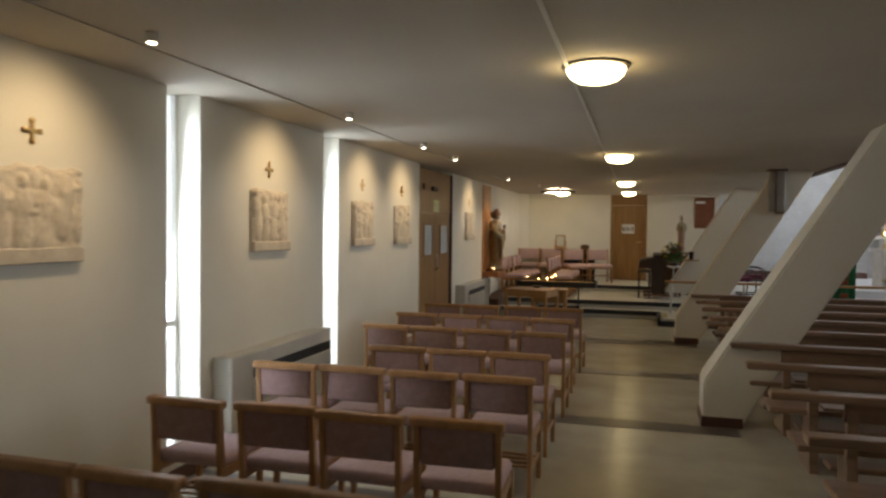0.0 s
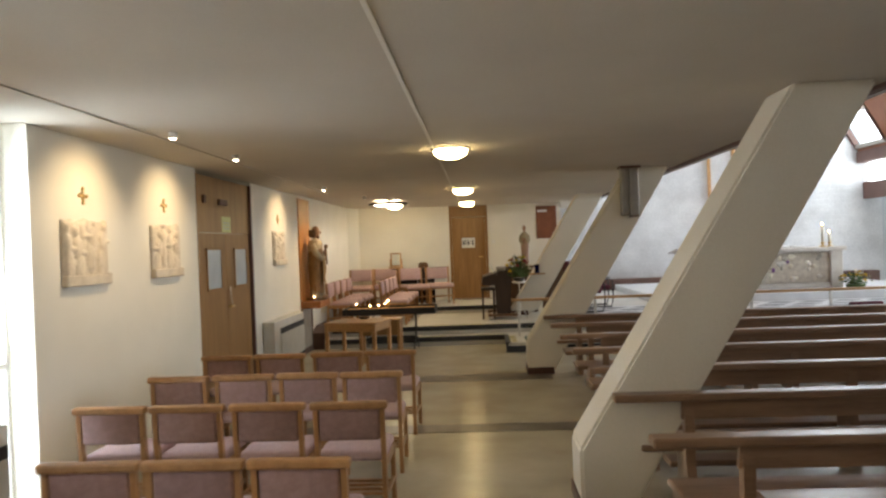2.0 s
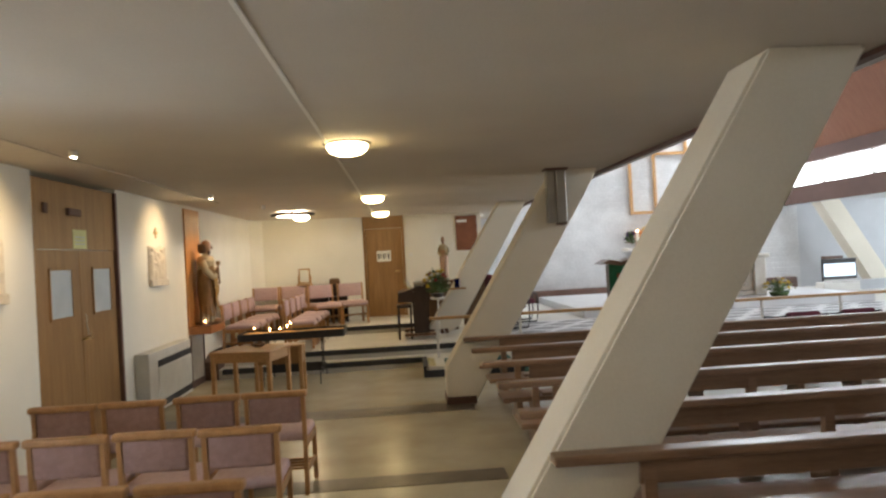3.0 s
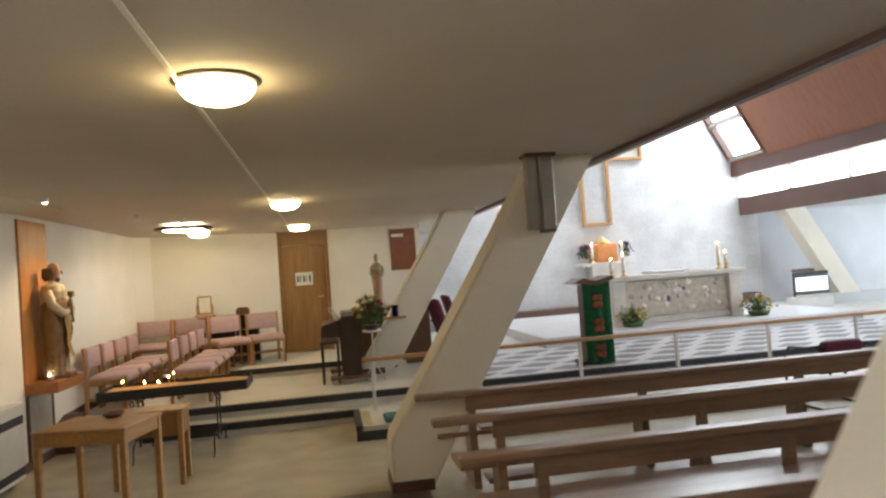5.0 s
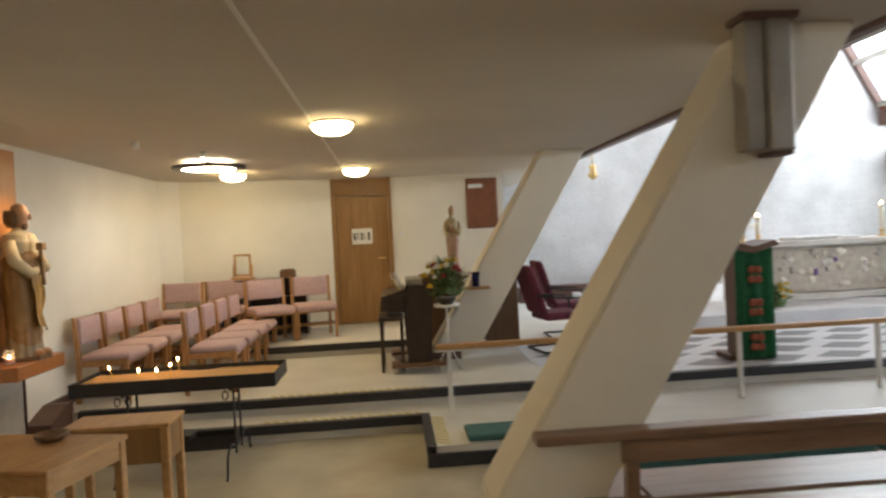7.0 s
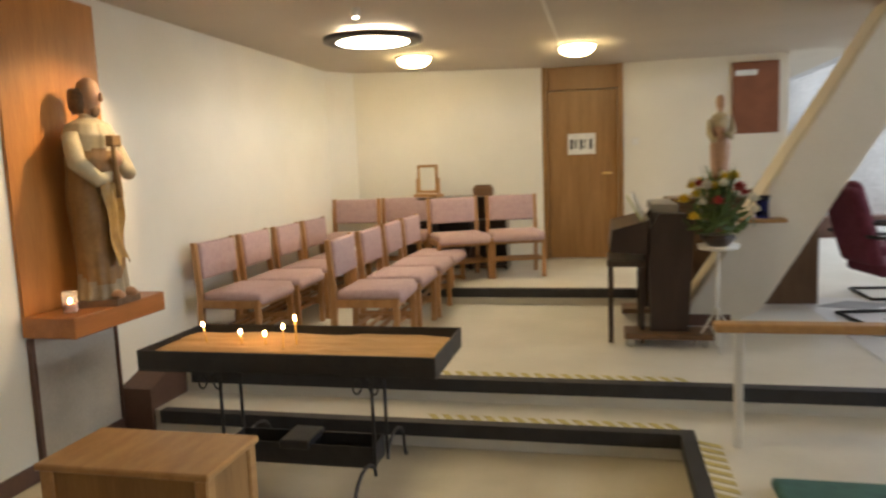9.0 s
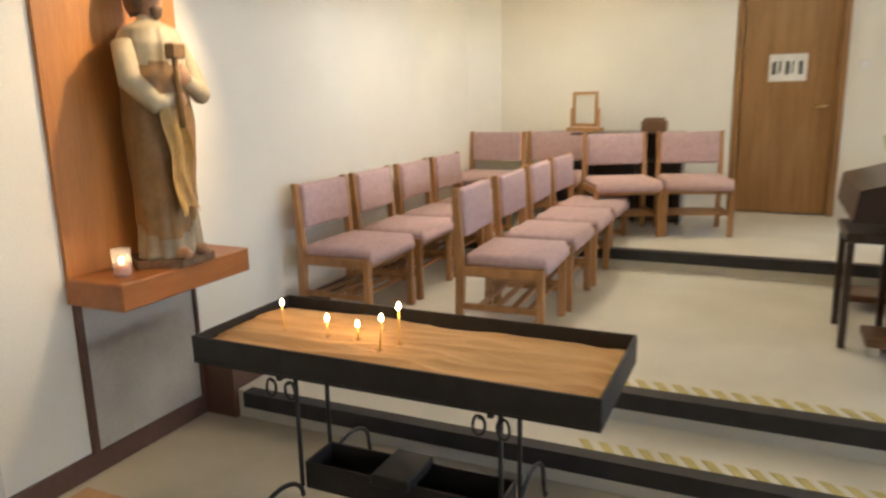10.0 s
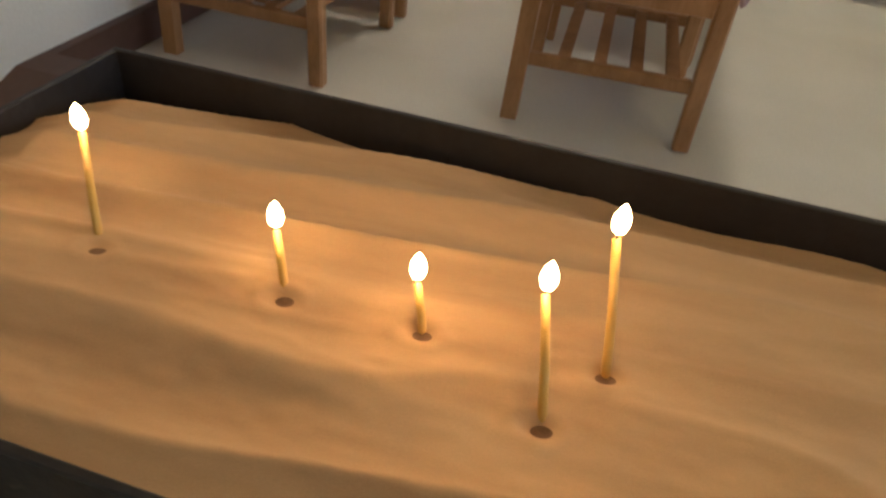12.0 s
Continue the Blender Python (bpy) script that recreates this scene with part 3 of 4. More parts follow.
    box(bm, -0.03, p0 - 0.02, 1.38, -0.012, p0, 1.83)
    box(bm, -0.03, p1, 1.38, -0.012, p1 + 0.02, 1.83)
    part("beading", bm, M_OAK, leaf)
bm = bmesh.new()
tube(bm, [(-0.025, 9.18, 1.14), (0.03, 9.18, 1.14), (0.035, 9.10, 1.14), (0.03, 9.02, 1.14)], 0.011)
part("handle", bm, M_BRASS, d)
bm = bmesh.new()
tube(bm, [(0.0, 9.16, 1.38), (0.004, 9.155, 1.28), (0.01, 9.18, 1.16)], 0.004)
part("cord", bm, M_PAPER, d)
part("closer", boxm(-0.015, 8.86, 2.36, 0.02, 9.12, 2.43, 0.008), M_BEAM, d)
part("wall_plate", boxm(-0.015, 8.40, 2.36, 0.005, 8.48, 2.45, 0.004), M_BEAM, d)
n = thing("notice", "small yellow-green paper notice on the door", "notice")
part("sheet", boxm(-0.0155, 8.98, 2.04, -0.0125, 9.28, 2.23), M_NOTE, n)
for k in range(3):
    part("print_bar", boxm(-0.0125, 9.02, 2.08 + k * 0.035, -0.0115, 9.24, 2.09 + k * 0.035), M_FROST, n)

# end door
d = thing("door_2", "closed oak door with an overpanel and a notice", "door", kind="structure")
part("frame", boxm(2.335, 17.93, 0.45, 2.39, 18.05, H), M_OAK, d)
part("frame", boxm(3.215, 17.93, 0.45, 3.268, 18.05, H), M_OAK, d)
part("overpanel", boxm(2.39, 17.995, 2.46, 3.215, 18.05, H), M_OAK, d)
lf = part("leaf", boxm(2.395, 17.985, 0.46, 3.21, 18.03, 2.45, 0.003), M_OAK, d)
bm = bmesh.new()
tube(bm, [(3.13, 17.985, 1.47), (3.13, 17.93, 1.47), (3.03, 17.925, 1.47)], 0.012)
part("handle", bm, M_BRASS, lf)
n = thing("notice", "white paper notice with dark figures on the door", "notice")
part("sheet", boxm(2.63, 17.978, 1.70, 2.95, 17.982, 1.945), M_PAPER, n)
for k, w in enumerate((0.05, 0.03, 0.05, 0.02, 0.05)):
    part("print_bar", boxm(2.655 + k * 0.056, 17.9755, 1.76 + 0.012 * (k % 2), 2.655 + k * 0.056 + w * 0.7, 17.9775, 1.88), M_INK, n)
sw = thing("light_switch", "white plastic light switch on the wall", "switch")
part("plate", boxm(3.36, 17.968, 1.78, 3.45, 17.98, 1.87, 0.003), M_WHITE, sw)
part("rocker", boxm(3.39, 17.962, 1.80, 3.42, 17.968, 1.85), M_PAPER, sw)
nb = thing("notice_board", "brown notice board on the end wall", "notice board")
part("board", boxm(4.46, 17.955, 1.86, 4.95, 17.98, 2.65, 0.004), M_BROWN, nb)
part("label_strip", boxm(4.49, 17.951, 2.50, 4.72, 17.955, 2.56), M_PAPER, nb)


# relief plaques with their crosses and lamps
def plaque(y0, seed):
    r = random.Random(seed)
    o = thing("relief_plaque", "cream plaster relief of standing figures on a ledge", "wall relief", group="relief plaques")
    w = 0.62
    part("back_slab", boxm(0.0, y0, 1.66, 0.022, y0 + w, 2.06, 0.006), M_PLASTERC, o)
    part("ledge", boxm(0.0, y0, 1.575, 0.055, y0 + w, 1.66, 0.008), M_PLASTERC, o)
    bumps = []
    for k in range(r.choice((4, 5))):
        fy, ft = 0.08 + k * 0.46 / 3.6 + r.uniform(-0.03, 0.03), r.uniform(0.30, 0.43)
        lean = r.uniform(-0.06, 0.06)
        bumps += [(fy + lean, ft, 0.032, 0.040, 0.034), (fy + lean * 0.6, ft - 0.12, 0.058, 0.095, 0.030), (fy, ft - 0.27, 0.062, 0.13, 0.026)]
        bumps.append((fy + r.uniform(-0.08, 0.08), ft - r.uniform(0.08, 0.16), 0.075, 0.022, 0.030))
    bumps += [(r.uniform(0.05, 0.57), r.uniform(0.03, 0.4), r.uniform(0.02, 0.05), r.uniform(0.02, 0.05), 0.016) for k in range(10)]
    bm = bmesh.new()
    rows = []
    nu, nv = 62, 46
    for j in range(nv + 1):
        row = []
        for i in range(nu + 1):
            u, v = w * i / nu, 0.455 * j / nv
            top = 0.425 + 0.03 * noise.noise(Vector((u * 9, seed * 3.1, 0.5)))
            d = 0.028 + 0.004 * noise.noise(Vector((u * 30, v * 30, seed)))
            for bu, bv, su, sv, dep in bumps:
                q = ((u - bu) / su) ** 2 + ((v - bv) / sv) ** 2
                if q < 1:
                    d = max(d, 0.028 + dep * math.sqrt(1 - q) + 0.006 * noise.noise(Vector((u * 60, v * 25, seed))))
            edge = min(1.0, min(u, w - u, top - v if v > 0.3 else 1) / 0.012)
            row.append(bm.verts.new((max(0.004, d * edge) if edge > 0 else 0.004, y0 + u, 1.66 + min(v, top + 0.004))))
        rows.append(row)
    for a, b in zip(rows, rows[1:]):
        for i in range(nu):
            bm.faces.new((a[i], a[i + 1], b[i + 1], b[i])).smooth = True
    part("relief", bm, M_PLASTERC, o, "carved group of standing figures")
    c = thing("wall_cross", "small gilt metal cross above a relief", "cross", group="wall crosses")
    yc, zc = y0 + w * 0.5, 2.27
    bm = bmesh.new()
    box(bm, 0.002, yc - 0.012, zc - 0.055, 0.014, yc + 0.012, zc + 0.055, 0.003)
    part("upright", bm, M_BRASS, c)
    for dy, dz in ((0, 0.055), (0, -0.055), (0.05, 0), (-0.05, 0)):
        bm = bmesh.new()
        lathe(bm, [(0.004, -0.008), (0.016, -0.003), (0.016, 0.003), (0.004, 0.008)], 10)
        bm.transform(pose(0.010, yc + dy, zc + dz, 0, 90, 0))
        part("lobe", bm, M_BRASS, c)
    part("crossbar", boxm(0.003, yc - 0.05, zc - 0.012, 0.013, yc + 0.05, zc + 0.012, 0.003), M_BRASS, c)
    spot("relief_spot", (0.74, yc, 2.64), (0.0, yc, 1.98), SPOT_W, (1.0, 0.74, 0.42), 98, 1.0)
    s = thing("ceiling_spot", "small round ceiling spotlight, lit", "spotlight", pose(0.74, yc, H), "ceiling spotlights")
    bm = bmesh.new()
    lathe(bm, [(0.03, 0), (0.034, -0.02), (0.034, -0.045), (0.028, -0.05)], 16)
    part("housing", bm, M_WHITE, s)
    bm = bmesh.new()
    lathe(bm, [(0.024, -0.0505), (0.015, -0.056), (0.004, -0.058)], 16)
    part("lens", bm, M_SPOTG, s)


for k, y in enumerate((1.12, 3.57, 5.68, 7.08, 10.95)):
    plaque(y, k)


# wall heaters
def heater(y0, y1, label):
    o = thing("wall_heater", label, "heater", group="wall heaters")
    part("casing", boxm(0.0, y0, 0.06, 0.17, y1, 0.80, 0.012, 2), M_HEAT, o)
    part("top_grille", boxm(0.168, y0 + 0.30, 0.60, 0.174, y1 - 0.02, 0.68), M_NOSE, o)
    for k in range(4):
        part("grille_bar", boxm(0.172, y0 + 0.30, 0.612 + k * 0.018, 0.178, y1 - 0.02, 0.616 + k * 0.018), M_BLACK, o)
    part("front_panel", boxm(0.168, y0 + 0.30, 0.20, 0.180, y1 - 0.02, 0.585, 0.003), M_HEAT, o)
    part("intake", boxm(0.168, y0 + 0.30, 0.10, 0.173, y1 - 0.02, 0.18), M_NOSE, o)


heater(3.05, 4.80, "cream steel wall heater with a black grille")
heater(10.34, 11.98, "cream steel wall heater beside the shrine")

# statue shrine on the side wall
bk = thing("wall_panel", "tall orange veneered panel behind a statue", "panel")
part("board", boxm(0.0, 12.46, 0.80, 0.022, 13.21, H - 0.055), M_ORANGE, bk)
sp = thing("wall_panel", "pale panel with dark edge strips under the shelf", "panel")
part("sheet", boxm(0.0, 12.50, 0.10, 0.012, 13.15, 0.79), M_BRICKP, sp)
part("edge_strip", boxm(0.0, 12.475, 0.10, 0.03, 12.50, 0.79), M_SKIRT, sp)
part("edge_strip", boxm(0.0, 13.15, 0.10, 0.03, 13.165, 0.79), M_SKIRT, sp)
sh = thing("wall_shelf", "thick orange-brown wooden wall shelf", "shelf")
part("board", boxm(0.023, 12.45, 0.80, 0.34, 13.23, 0.915, 0.006), M_SHELF, sh)


def figure(name, label, base, height, mats, seed, turn=0.0, wide=0.88):
    """A robed standing statue in one mesh."""
    bm = bmesh.new()
    s = height / 1.25
    lathe(bm, [(0.20, 0), (0.20, 0.035)], 6, (0, 0, 0), 1.1, 0.95, False, 4)
    prof = [(0.165, 0.035), (0.158, 0.12), (0.150, 0.25), (0.150, 0.36), (0.158, 0.5), (0.165, 0.62), (0.155, 0.74), (0.160, 0.86), (0.168, 0.95), (0.140, 1.01), (0.060, 1.045), (0.045, 1.07)]
    prof = [(a[0] + (b[0] - a[0]) * k / 6, a[1] + (b[1] - a[1]) * k / 6) for a, b in zip(prof, prof[1:]) for k in range(6)] + [prof[-1]]
    n0 = len(bm.verts)
    lathe(bm, prof, 96, (0, 0, 0), 1.0, 0.78, True, 0)
    bm.verts.ensure_lookup_table()
    for v in list(bm.verts)[n0:]:
        a, z = math.atan2(v.co.y, v.co.x), v.co.z
        p = Vector((math.cos(a) * 1.6, math.sin(a) * 1.6, z * 1.3 + seed))
        low, mid = max(0, 1 - z / 0.34), max(0, 1 - abs(z - 0.55) / 0.32)
        f = low * math.sin(a * 13 + 2.5 * noise.noise(p)) * 0.07
        f += mid * (0.10 * (1 - 2 * abs(noise.noise(Vector((a * 1.4 + z * 2.6, z * 2.2 - a * 0.8, seed))))) - 0.04)
        f += (0.05 if z > 0.84 else 0.025) * noise.noise(p * 3.0)
        if seed == 1 and 0.24 + 0.13 * math.sin(a - 2.4) < z < 0.83:
            f += 0.06
        v.co.x *= 1 + f
        v.co.y *= 1 + f
    for f in bm.faces:
        c = f.calc_center_median()
        if f.material_index == 0:
            hem = 0.25 + 0.13 * math.sin(math.atan2(c.y, c.x) - 2.4)
            f.material_index = 1 if c.z < hem else (2 if c.z > 0.82 + 0.05 * math.sin(math.atan2(c.y, c.x) + 0.6) else 0)
    if seed == 1:
        # the end of the mantle falling from the forearm
        sheet = []
        for q in range(15):
            z = 0.74 - q * 0.034
            sheet.append([bm.verts.new((0.01 + k * 0.016 - 0.004 * q + 0.010 * math.sin(q * 0.8), 0.158 + 0.014 * math.sin(k * 1.3 + q * 0.35) + 0.01 * math.sin(q * 0.5), z - 0.012 * abs(k - 4))) for k in range(9)])
        for a, b in zip(sheet, sheet[1:]):
            for k in range(8):
                fc = bm.faces.new((a[k], a[k + 1], b[k + 1], b[k]))
                fc.smooth, fc.material_index = True, 5
    # arms across the chest, and what they hold
    n1 = len(bm.faces)
    tube(bm, [(-0.165, 0, 0.95), (-0.20, 0.04, 0.82), (-0.16, 0.12, 0.74), (-0.03, 0.155, 0.80)], [0.048, 0.052, 0.046, 0.03], 12)
    tube(bm, [(0.165, 0, 0.95), (0.195, 0.05, 0.80), (0.14, 0.14, 0.70), (0.06, 0.17, 0.72)], [0.048, 0.052, 0.044, 0.03], 12)
    bm.faces.ensure_lookup_table()
    for f in list(bm.faces)[n1:]:
        f.material_index = 2
    n2 = len(bm.faces)
    lathe(bm, [(0.01, -0.05), (0.035, -0.03), (0.04, 0.0), (0.025, 0.03), (0.005, 0.045)], 12, (-0.005, 0.165, 0.82), 1, 0.6, True, 3)
    lathe(bm, [(0.01, -0.04), (0.035, -0.02), (0.04, 0.0), (0.025, 0.02), (0.005, 0.035)], 12, (0.05, 0.185, 0.72), 1, 0.7, True, 3)
    lathe(bm, [(0.010, -0.115), (0.052, -0.07), (0.066, -0.01), (0.068, 0.04), (0.054, 0.09), (0.02, 0.115)], 20, (0, 0.012, 1.15), 0.9, 1.05, True, 3)
    if seed == 1:
        n3 = len(bm.verts)
        lathe(bm, [(0.052, -0.085), (0.074, -0.05), (0.079, 0.0), (0.074, 0.035), (0.066, 0.052)], 28, (0, -0.030, 1.155), 0.98, 1.0, True, 4)
        bm.verts.ensure_lookup_table()
        for v in list(bm.verts)[n3:]:
            v.co += noise.noise_vector(v.co * 45) * 0.010
    else:
        lathe(bm, [(0.045, -0.08), (0.070, -0.03), (0.075, 0.03), (0.060, 0.08), (0.02, 0.108)], 20, (0, -0.015, 1.16), 0.95, 1.0, True, 4)
    lathe(bm, [(0.010, -0.035), (0.03, -0.02), (0.042, 0.01), (0.02, 0.03)], 12, (0, 0.052, 1.082), 0.9, 0.7, True, 4)
    lathe(bm, [(0.004, -0.02), (0.014, -0.01), (0.008, 0.03)], 8, (0, 0.098, 1.15), 0.8, 1, True, 3)
    for x in (-0.06, 0.06):
        lathe(bm, [(0.03, 0.0), (0.04, 0.02), (0.02, 0.045)], 10, (x, 0.13, 0.035), 0.8, 1.4, True, 3)
    if seed == 1:
        tube(bm, [(0.075, 0.215, 0.60), (0.07, 0.20, 0.90)], 0.014, 8)
        box(bm, 0.03, 0.18, 0.88, 0.11, 0.23, 0.94, 0.006)
    bm.transform(Matrix.Diagonal((s * wide, s, s, 1)))
    ob = part(name, bm, mats)
    ob.matrix_basis = pose(*base, 0, 0, turn)
    return tagged(ob, label, "statue")


figure("statue", "painted robed statue of a bearded carpenter on the shelf", (0.19, 12.88, 0.916), 1.27, [M_ROBE, M_TUNIC, M_CREAM, M_SKIN, M_HAIR, M_GILT], 1, -92)
spot("statue_spot", (1.0, 13.25, 2.62), (0.12, 12.85, 1.70), 58, (1.0, 0.70, 0.38), 62, 0.8)
s = thing("ceiling_spot", "small round ceiling spotlight, lit", "spotlight", pose(1.03, 13.27, H), "ceiling spotlights")
bm = bmesh.new()
lathe(bm, [(0.03, 0), (0.034, -0.02), (0.034, -0.06), (0.028, -0.065)], 16)
part("housing", bm, M_WHITE, s)
g = thing("votive_candle", "clear glass votive candle, lit, on the shelf", "candle", pose(0.22, 12.57, 0.916))
bm = bmesh.new()
lathe(bm, [(0.034, 0), (0.040, 0.01), (0.040, 0.12), (0.036, 0.12), (0.036, 0.012)], 20)
p = part("jar", bm, M_CLEAR, g)
p.visible_shadow = False
bm = bmesh.new()
lathe(bm, [(0.033, 0.015), (0.033, 0.055), (0.004, 0.052)], 16)
wax = part("wax", bm, M_REDWAX, g)


def flame_mesh(h=0.034, w=0.0080):
    bm = bmesh.new()
    lathe(bm, [(0.0015, 0), (w * 0.75, h * 0.12), (w, h * 0.35), (w * 0.9, h * 0.6), (w * 0.5, h * 0.84), (0.0006, h)], 12)
    return bm


f = part("flame", flame_mesh(0.03, 0.009), M_FLAME, wax)
f.location = (0, 0, 0.055)

# votive sand tray on its iron stand
T = (0.71, 12.43, 2.28, 13.04)
tr = thing("votive_stand", "black iron votive stand with a tray of sand", "candle stand")
bm = bmesh.new()
box(bm, T[0], T[1], 0.65, T[2], T[3], 0.658)
part("tray_base", bm, M_BLACK, tr)
for q in ((T[0], T[1], T[2], T[1] + 0.01), (T[0], T[3] - 0.01, T[2], T[3]), (T[0], T[1] + 0.01, T[0] + 0.01, T[3] - 0.01), (T[2] - 0.01, T[1] + 0.01, T[2], T[3] - 0.01)):
    part("tray_side", boxm(q[0], q[1], 0.658, q[2], q[3], 0.757, 0.002), M_BLACK, tr)
for x in (1.11, 1.93):
    for y in (12.530, 12.730):
        bm = bmesh.new()
        tube(bm, [(x, y, 0.65), (x, y, 0.16)], 0.009)
        part("upright", bm, M_BLACK, tr)
    for sgn, y in ((-1, 12.530), (1, 12.730)):
        bm = bmesh.new()
        pts = [(x, y + sgn * (0.15 - 0.15 * math.cos(a)), 0.12 + 0.10 * math.sin(a)) for a in [k * math.pi * 0.95 / 12 for k in range(13)]]
        pts += [(x, y + sgn * 0.31, 0.05), (x, y + sgn * 0.325, 0.012), (x, y + sgn * 0.345, 0.012)]
        tube(bm, pts, 0.009)
        part("foot", bm, M_BLACK, tr)
    for y, sx in ((12.44, 1), (12.44, -1), (12.98, 1), (12.98, -1)):
        bm = bmesh.new()
        pts = [(x + sx * (0.045 + 0.032 * math.cos(a) * (1 - a / 14)), y, 0.60 + 0.034 * math.sin(a)) for a in [k * 0.45 + 1.5 for k in range(17)]]
        tube(bm, pts, 0.005, 6)
        part("scroll", bm, M_BLACK, tr)
    part("cross_bar", boxm(x - 0.01, 12.43, 0.635, x + 0.01, 13.0, 0.65), M_BLACK, tr)
bm = bmesh.new()
box(bm, 1.12, 12.540, 0.15, 1.92, 12.720, 0.158)
part("trough_base", bm, M_BLACK, tr)
for q in ((1.12, 12.540, 1.92, 12.548), (1.12, 12.712, 1.92, 12.720), (1.12, 12.548, 1.128, 12.712), (1.912, 12.548, 1.92, 12.712)):
    part("trough_side", boxm(q[0], q[1], 0.158, q[2], q[3], 0.26), M_BLACK, tr)
part("coin_box", boxm(1.42, 12.520, 0.235, 1.58, 12.740, 0.28, 0.006), M_BLACK, tr)
bm = bmesh.new()
nx, ny = 300, 130
x0, y0, x1, y1 = T[0] + 0.011, T[1] + 0.011, T[2] - 0.011, T[3] - 0.011
TAPERS = (((0.898, 12.752, 0.802), (0.980, 12.655)), ((1.141, 12.714, 0.774), (1.177, 12.663)), ((1.292, 12.696, 0.773), (1.312, 12.668)),
          ((1.408, 12.677, 0.815), (1.436, 12.608)), ((1.453, 12.731, 0.849), (1.479, 12.681)))


def sand_z(x, y):
    """Height of the raked sand, with a small pit round every taper."""
    a, b = x - x0, y - y0
    w = noise.noise(Vector((x * 2.2, y * 2.6, 0.3)))
    u = b + 0.22 * math.exp(-a * 3.2) * (b - 0.2) - 0.07 * a + 0.05 * w
    n1 = 1 - abs(noise.noise(Vector((x * 1.8 + 0.6 * w, u * 9.5, 2.0))))
    n2 = 1 - abs(noise.noise(Vector((x * 4.0 + 5, u * 26.0 + w, 7.0))))
    z = 0.7195 + 0.022 * n1 * n1 + 0.0028 * n2 * n2 + 0.009 * w
    z += 0.0012 * noise.noise(Vector((x * 40, y * 70, 1)))
    back = max(0, 1 - (y1 - y) / (0.13 + 0.04 * math.sin(x * 9) + 0.05 * w))
    z -= 0.040 * back ** 1.3 + 0.022 * max(0, 1 - a / 0.06) + 0.012 * max(0, 1 - (x1 - x) / 0.05)
    for top, (fx, fy) in TAPERS:
        d = math.hypot((x - fx + 0.006) / 1.5, y - fy)
        if d < 0.03:
            z -= 0.006 * math.exp(-(d / 0.008) ** 2) - 0.002 * math.exp(-((d - 0.016) / 0.005) ** 2)
    return z


grid = []
for j in range(ny + 1):
    row = []
    for i in range(nx + 1):
        x, y = x0 + (x1 - x0) * i / nx, y0 + (y1 - y0) * j / ny
        row.append(bm.verts.new((x, y, sand_z(x, y))))
    grid.append(row)
for j in range(ny):
    for i in range(nx):
        bm.faces.new((grid[j][i], grid[j][i + 1], grid[j + 1][i + 1], grid[j + 1][i])).smooth = True
tagged(part("sand", bm, M_SAND), "raked golden sand filling the black tray", "sand", "", "stuff")


def taper(top, foot):
    o = thing("taper_candle", "thin yellow beeswax taper burning in the sand", "candle", group="lit tapers")
    a, b = Vector(foot), Vector(top)
    bm = bmesh.new()
    tube(bm, [a - Vector((0, 0, 0.02)), a.lerp(b, 0.5), b], [0.0045, 0.0043, 0.004], 10)
    stick = part("stick", bm, M_WAX, o)
    bm = bmesh.new()
    tube(bm, [b - Vector((0, 0, 0.001)), b + Vector((0, 0, 0.007))], 0.0011, 6)
    part("wick", bm, M_INK, stick)
    f = part("flame", flame_mesh(0.030, 0.0078), M_FLAME, stick, "glowing flame")
    f.location = b + Vector((0, 0, 0.005))
    # dark disc for the shaded hollow at the foot
    bm = bmesh.new()
    rim = [bm.verts.new((a.x + math.cos(k * math.tau / 14) * 0.0095 - 0.003, a.y + math.sin(k * math.tau / 14) * 0.006, 0)) for k in range(14)]
    for v in rim:
        v.co.z = sand_z(v.co.x, v.co.y) + 0.0006
    mid = bm.verts.new((a.x, a.y, a.z + 0.0012))
    for k in range(14):
        bm.faces.new((mid, rim[k], rim[(k + 1) % 14])).smooth = True
    part("sand_hollow", bm, M_SAND_SHADE, o, "dark disc painting the shade in the sand hollow")


for top, (fx, fy) in TAPERS:
    taper(top, (fx, fy, sand_z(fx, fy)))


# tables beside the stand
def table(x0, y0, x1, y1, z, label, apron=0.10, group="", apron_mat=None):
    o = thing("wooden_table", label, "table", group=group)
    part("tabletop", boxm(x0, y0, z - 0.025, x1, y1, z, 0.005), M_TABLE, o)
    for x in (x0 + 0.01, x1 - 0.06):
        for y in (y0 + 0.01, y1 - 0.06):
            part("leg", boxm(x, y, 0, x + 0.05, y + 0.05, z - 0.025, 0.006), M_TABLE, o)
    for q in ((x0 + 0.06, y0 + 0.02, x1 - 0.06, y0 + 0.04), (x0 + 0.06, y1 - 0.04, x1 - 0.06, y1 - 0.02), (x0 + 0.02, y0 + 0.06, x0 + 0.04, y1 - 0.06), (x1 - 0.04, y0 + 0.06, x1 - 0.02, y1 - 0.06)):
        part("apron", boxm(q[0], q[1], z - 0.025 - apron, q[2], q[3], z - 0.025), apron_mat or M_TABLE, o)
    return o


table(-0.39, -0.31, 0.39, 0.31, 0.76, "light beech side table").matrix_basis = pose(1.30, 10.60, 0, 0, 0, -14)
table(1.18, 11.24, 1.83, 11.58, 0.70, "small light beech table with a deep brown apron", 0.22, "", M_OAK)
dd = thing("small_dish", "small dark wooden dish on the beech table", "dish", pose(1.36, 10.78, 0.761))
bm = bmesh.new()
lathe(bm, [(0.05, 0), (0.085, 0.025), (0.09, 0.04), (0.08, 0.04), (0.05, 0.012)], 20)
